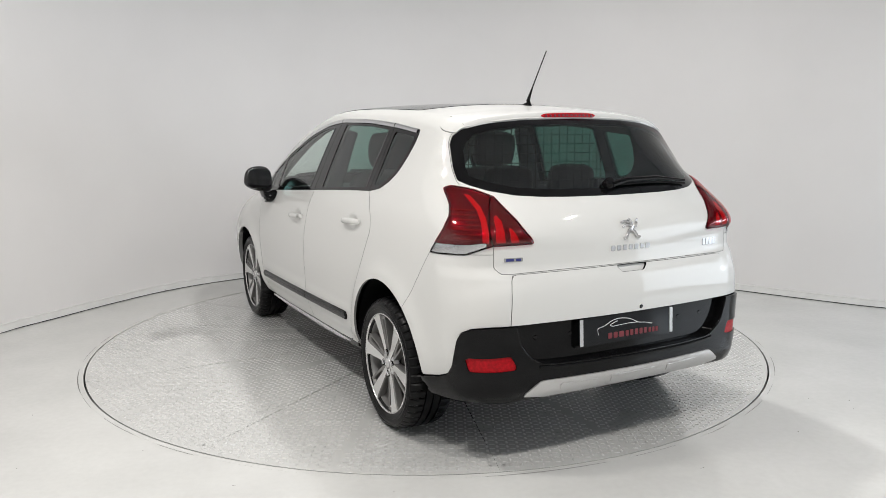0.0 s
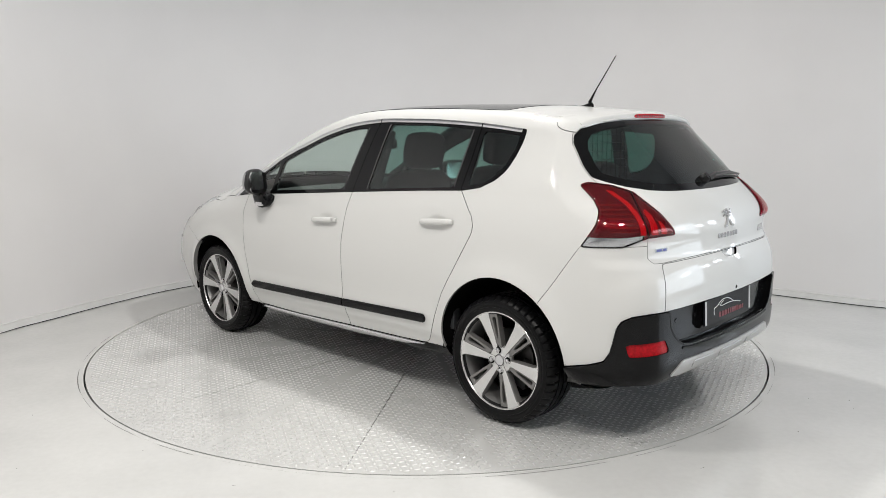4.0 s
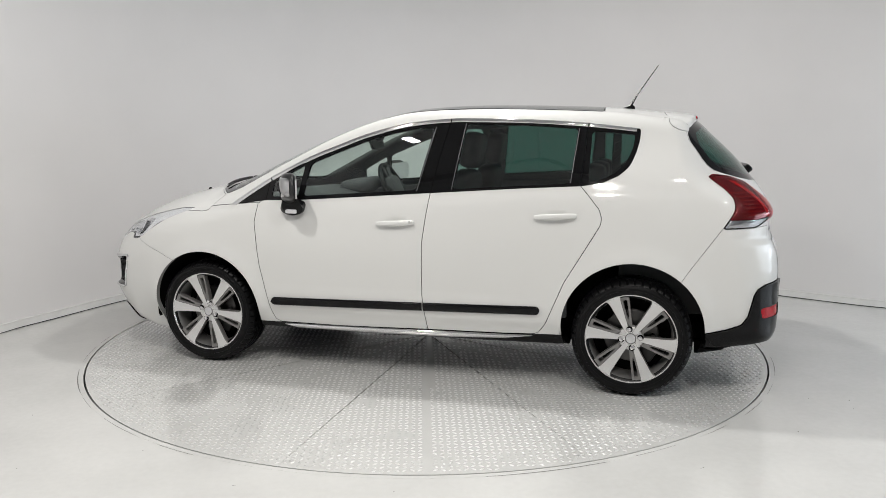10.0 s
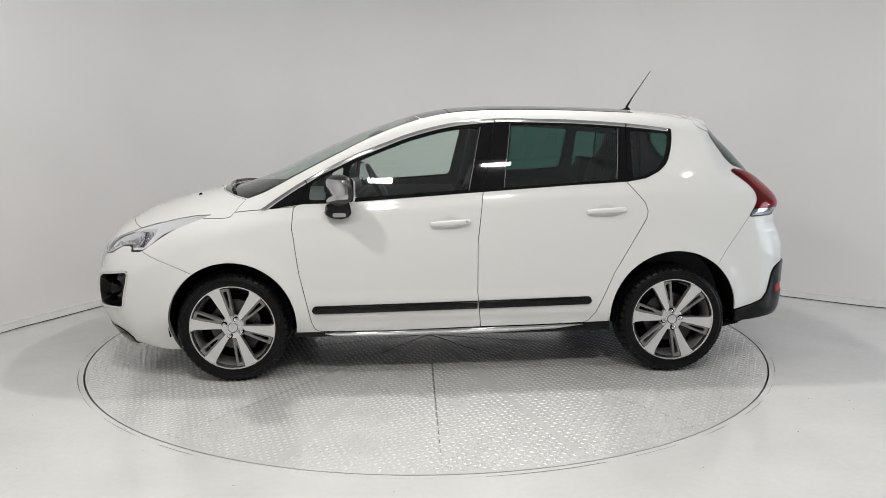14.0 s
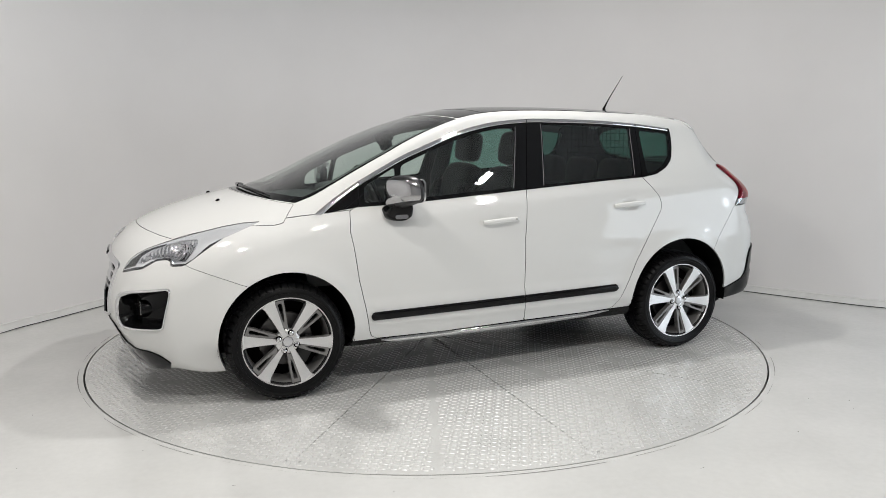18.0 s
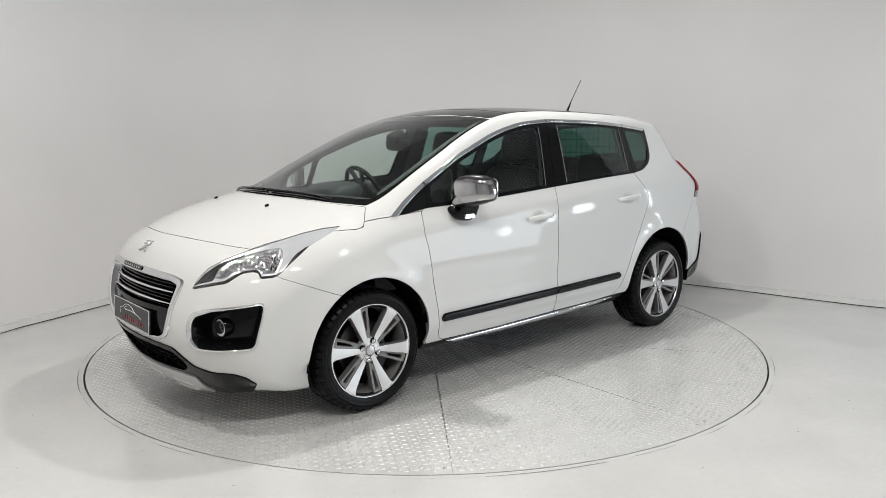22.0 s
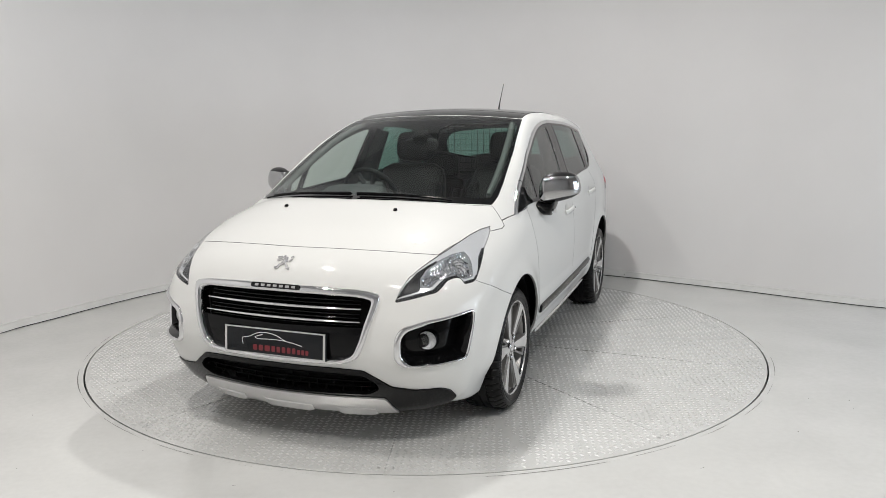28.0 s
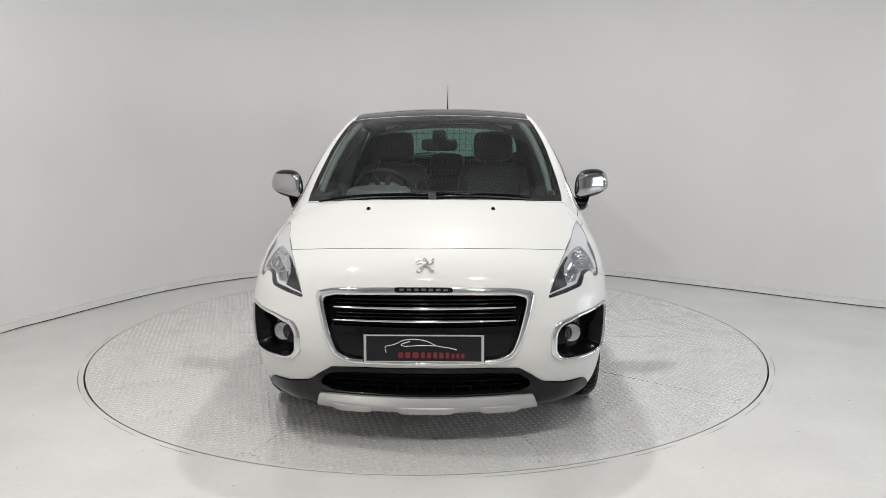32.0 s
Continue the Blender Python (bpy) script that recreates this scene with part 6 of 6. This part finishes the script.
wheel_ob = fit(part("steering_wheel", bm, "leather", label="black leather steering wheel", angle=60))
fit(part("wheel_boss", soft_box(0.16, 0.20, 0.06, m @ Matrix.Translation((0, 0, 0.01))), "dash_grey", angle=60), wheel_ob)
for a in (0, 180, 250, 290):
    bm = bmesh.new()
    c, s_ = math.cos(radians(a + 90)), math.sin(radians(a + 90))
    tube(bm, [m @ Vector((0.06 * c, 0.06 * s_, 0.0)), m @ Vector((0.18 * c, 0.18 * s_, 0.0))], 0.016, 8)
    fit(part("wheel_spoke", bm, "interior_grey"), wheel_ob)
bm = bmesh.new()
tube(bm, [(0.48, -0.37, 1.03), (0.72, -0.37, 0.93)], 0.045, 12)
fit(part("steering_column", bm, "interior_grey"), wheel_ob)
ivm = fit(part("rear_view_mirror", soft_box(0.03, 0.215, 0.075, pose(0.46, 0.0, 1.365, 0, 12), 0.2), "leather", label="black interior mirror", angle=60))
fit(part("mirror_housing", soft_box(0.10, 0.085, 0.07, pose(0.47, 0.0, 1.412, 0, 24), 0.2), "underbody", angle=60), ivm)
for s in (1, -1):
    bm = bmesh.new()
    tube(bm, [Vector((x, s * y, 0)) + Vector((0, 0, top_at(x, s * y)[0].z - 0.030)) for x, y in ((1.10, 0.655), (0.95, 0.650), (0.75, 0.632), (0.55, 0.605), (0.36, 0.572), (0.22, 0.54))], [0.016, 0.019, 0.021, 0.021, 0.021, 0.020], 10)
    fit(part("windscreen_pillar_trim", bm, "light_trim", angle=60))
    # inner pillar trims and door cards
    bm = bmesh.new()
    tube(bm, [(-0.20, s * 0.76, 0.70), (-0.21, s * 0.74, 1.10), (-0.26, s * 0.62, 1.46)], [0.075, 0.065, 0.05], 8)
    fit(part("pillar_trim", bm, "interior_grey", angle=60))
    bm = bmesh.new()
    box(bm, -0.10, 0.85, s * 0.74, s * 0.80, 0.40, 1.035, 0.02)
    fit(part("door_card", bm, "interior_grey"))
    bm = bmesh.new()
    box(bm, -0.95, -0.28, s * 0.74, s * 0.80, 0.40, 1.085, 0.02)
    fit(part("door_card", bm, "interior_grey"))
# wire dog guard behind the rear seats
bm = bmesh.new()
tube(bm, [(-1.17, y, z) for y, z in ((-0.56, 1.10), (-0.56, 1.30), (-0.50, 1.46), (-0.40, 1.50), (0.40, 1.50), (0.50, 1.46), (0.56, 1.30), (0.56, 1.10), (-0.56, 1.10))], 0.006, 8)
guard_ob = fit(part("dog_guard", bm, "underbody", label="black wire dog guard"))
for k in range(21):
    y = -0.53 + 0.053 * k
    bm = bmesh.new()
    tube(bm, [(-1.17, y, 1.10), (-1.17, y, 1.50 if abs(y) < 0.4 else 1.50 - (abs(y) - 0.4) * 0.9)], 0.0022, 5)
    fit(part("guard_wire", bm, "underbody"), guard_ob)
for k in range(8):
    z = 1.13 + 0.05 * k
    h = 0.56 if z < 1.30 else 0.56 - (z - 1.30) * 0.6
    bm = bmesh.new()
    tube(bm, [(-1.174, -h, z), (-1.174, h, z)], 0.0022, 5)
    fit(part("guard_wire", bm, "underbody"), guard_ob)
bm = bmesh.new()
box(bm, -1.85, -1.22, -0.60, 0.60, 0.42, 0.70, 0.02)
fit(part("boot_floor", bm, "interior_grey"))

# ---- raised lozenges of the checker plate ----
PITCH = 0.0335
nx = int(2 * RIM / PITCH) + 2
ix, iy = np.meshgrid(np.arange(nx), np.arange(nx), indexing="ij")
cx, cy = (ix.ravel() - nx / 2) * PITCH, (iy.ravel() - nx / 2) * PITCH
rr, aa = np.hypot(cx, cy), np.degrees(np.arctan2(cy, cx))
off = np.abs((aa - 17 + 18) % 36 - 18)
keep = (rr < RIM - 0.030) & (rr > 0.06) & (rr * np.sin(np.radians(off)) > 0.020)
odd = ((ix + iy).ravel() % 2 == 0)[keep]
cx, cy = cx[keep], cy[keep]
ang = np.where(odd, radians(45), radians(-45)) + radians(17)
cx, cy = cx * math.cos(radians(17)) - cy * math.sin(radians(17)), cx * math.sin(radians(17)) + cy * math.cos(radians(17))
round_ = np.linspace(0, math.tau, 8, endpoint=False)
shape = np.array([(0.0150 * k * math.cos(a), 0.0072 * k * math.sin(a), z) for k, z in ((1.0, 0.0), (0.66, 0.0015)) for a in round_] + [(0.0, 0.0, 0.0022)])
c, s = np.cos(ang)[:, None], np.sin(ang)[:, None]
vx = cx[:, None] + shape[:, 0] * c - shape[:, 1] * s
vy = cy[:, None] + shape[:, 0] * s + shape[:, 1] * c
vz = np.repeat(shape[None, :, 2], len(cx), 0) - 0.0002
lv = np.stack([vx, vy, vz], 2).reshape(-1, 3)
tri = np.array([t3 for k in range(8) for t3 in ((k, (k + 1) % 8, 8 + k), ((k + 1) % 8, 8 + (k + 1) % 8, 8 + k), (8 + k, 8 + (k + 1) % 8, 16))])
lt = (tri[None] + 17 * np.arange(len(cx))[:, None, None]).reshape(-1, 3)
loz = mesh_object("tread_relief", lv, lt, "tread_steel", table, "raised lozenge tread of the steel plates", True)
tagged(loz, kind="stuff")
for k in range(10):
    for r in (2.19, 1.18):
        for d in (-0.9, 0.9):
            a = radians(17 + 36 * k + d * 2.0 / r)
            bm = bmesh.new()
            lathe(bm, [(0.0001, 0.0012), (0.006, 0.0012), (0.0085, 0.0)], 10, Matrix.Translation((r * math.cos(a), r * math.sin(a), 0)))
            part("plate_screw", bm, "steel_edge", table)


# ---- what moves: the turntable turns, and the car with it ----
YAW = hermite([0, 3.5, 6.5, 10, 13, 16, 19, 22, 25, 28.5, 32], [116.79, 133.09, 147.07, 163.64, 177.71, 191.65, 205.45, 219.53, 233.80, 250.28, 266.72])


def motions():
    rows = [(float(t), pose(0, 0, 0, 0, 0, float(YAW(np.array(float(t)))))) for t in range(33)]
    walk(table, rows)
    walk(car, rows)


motions()
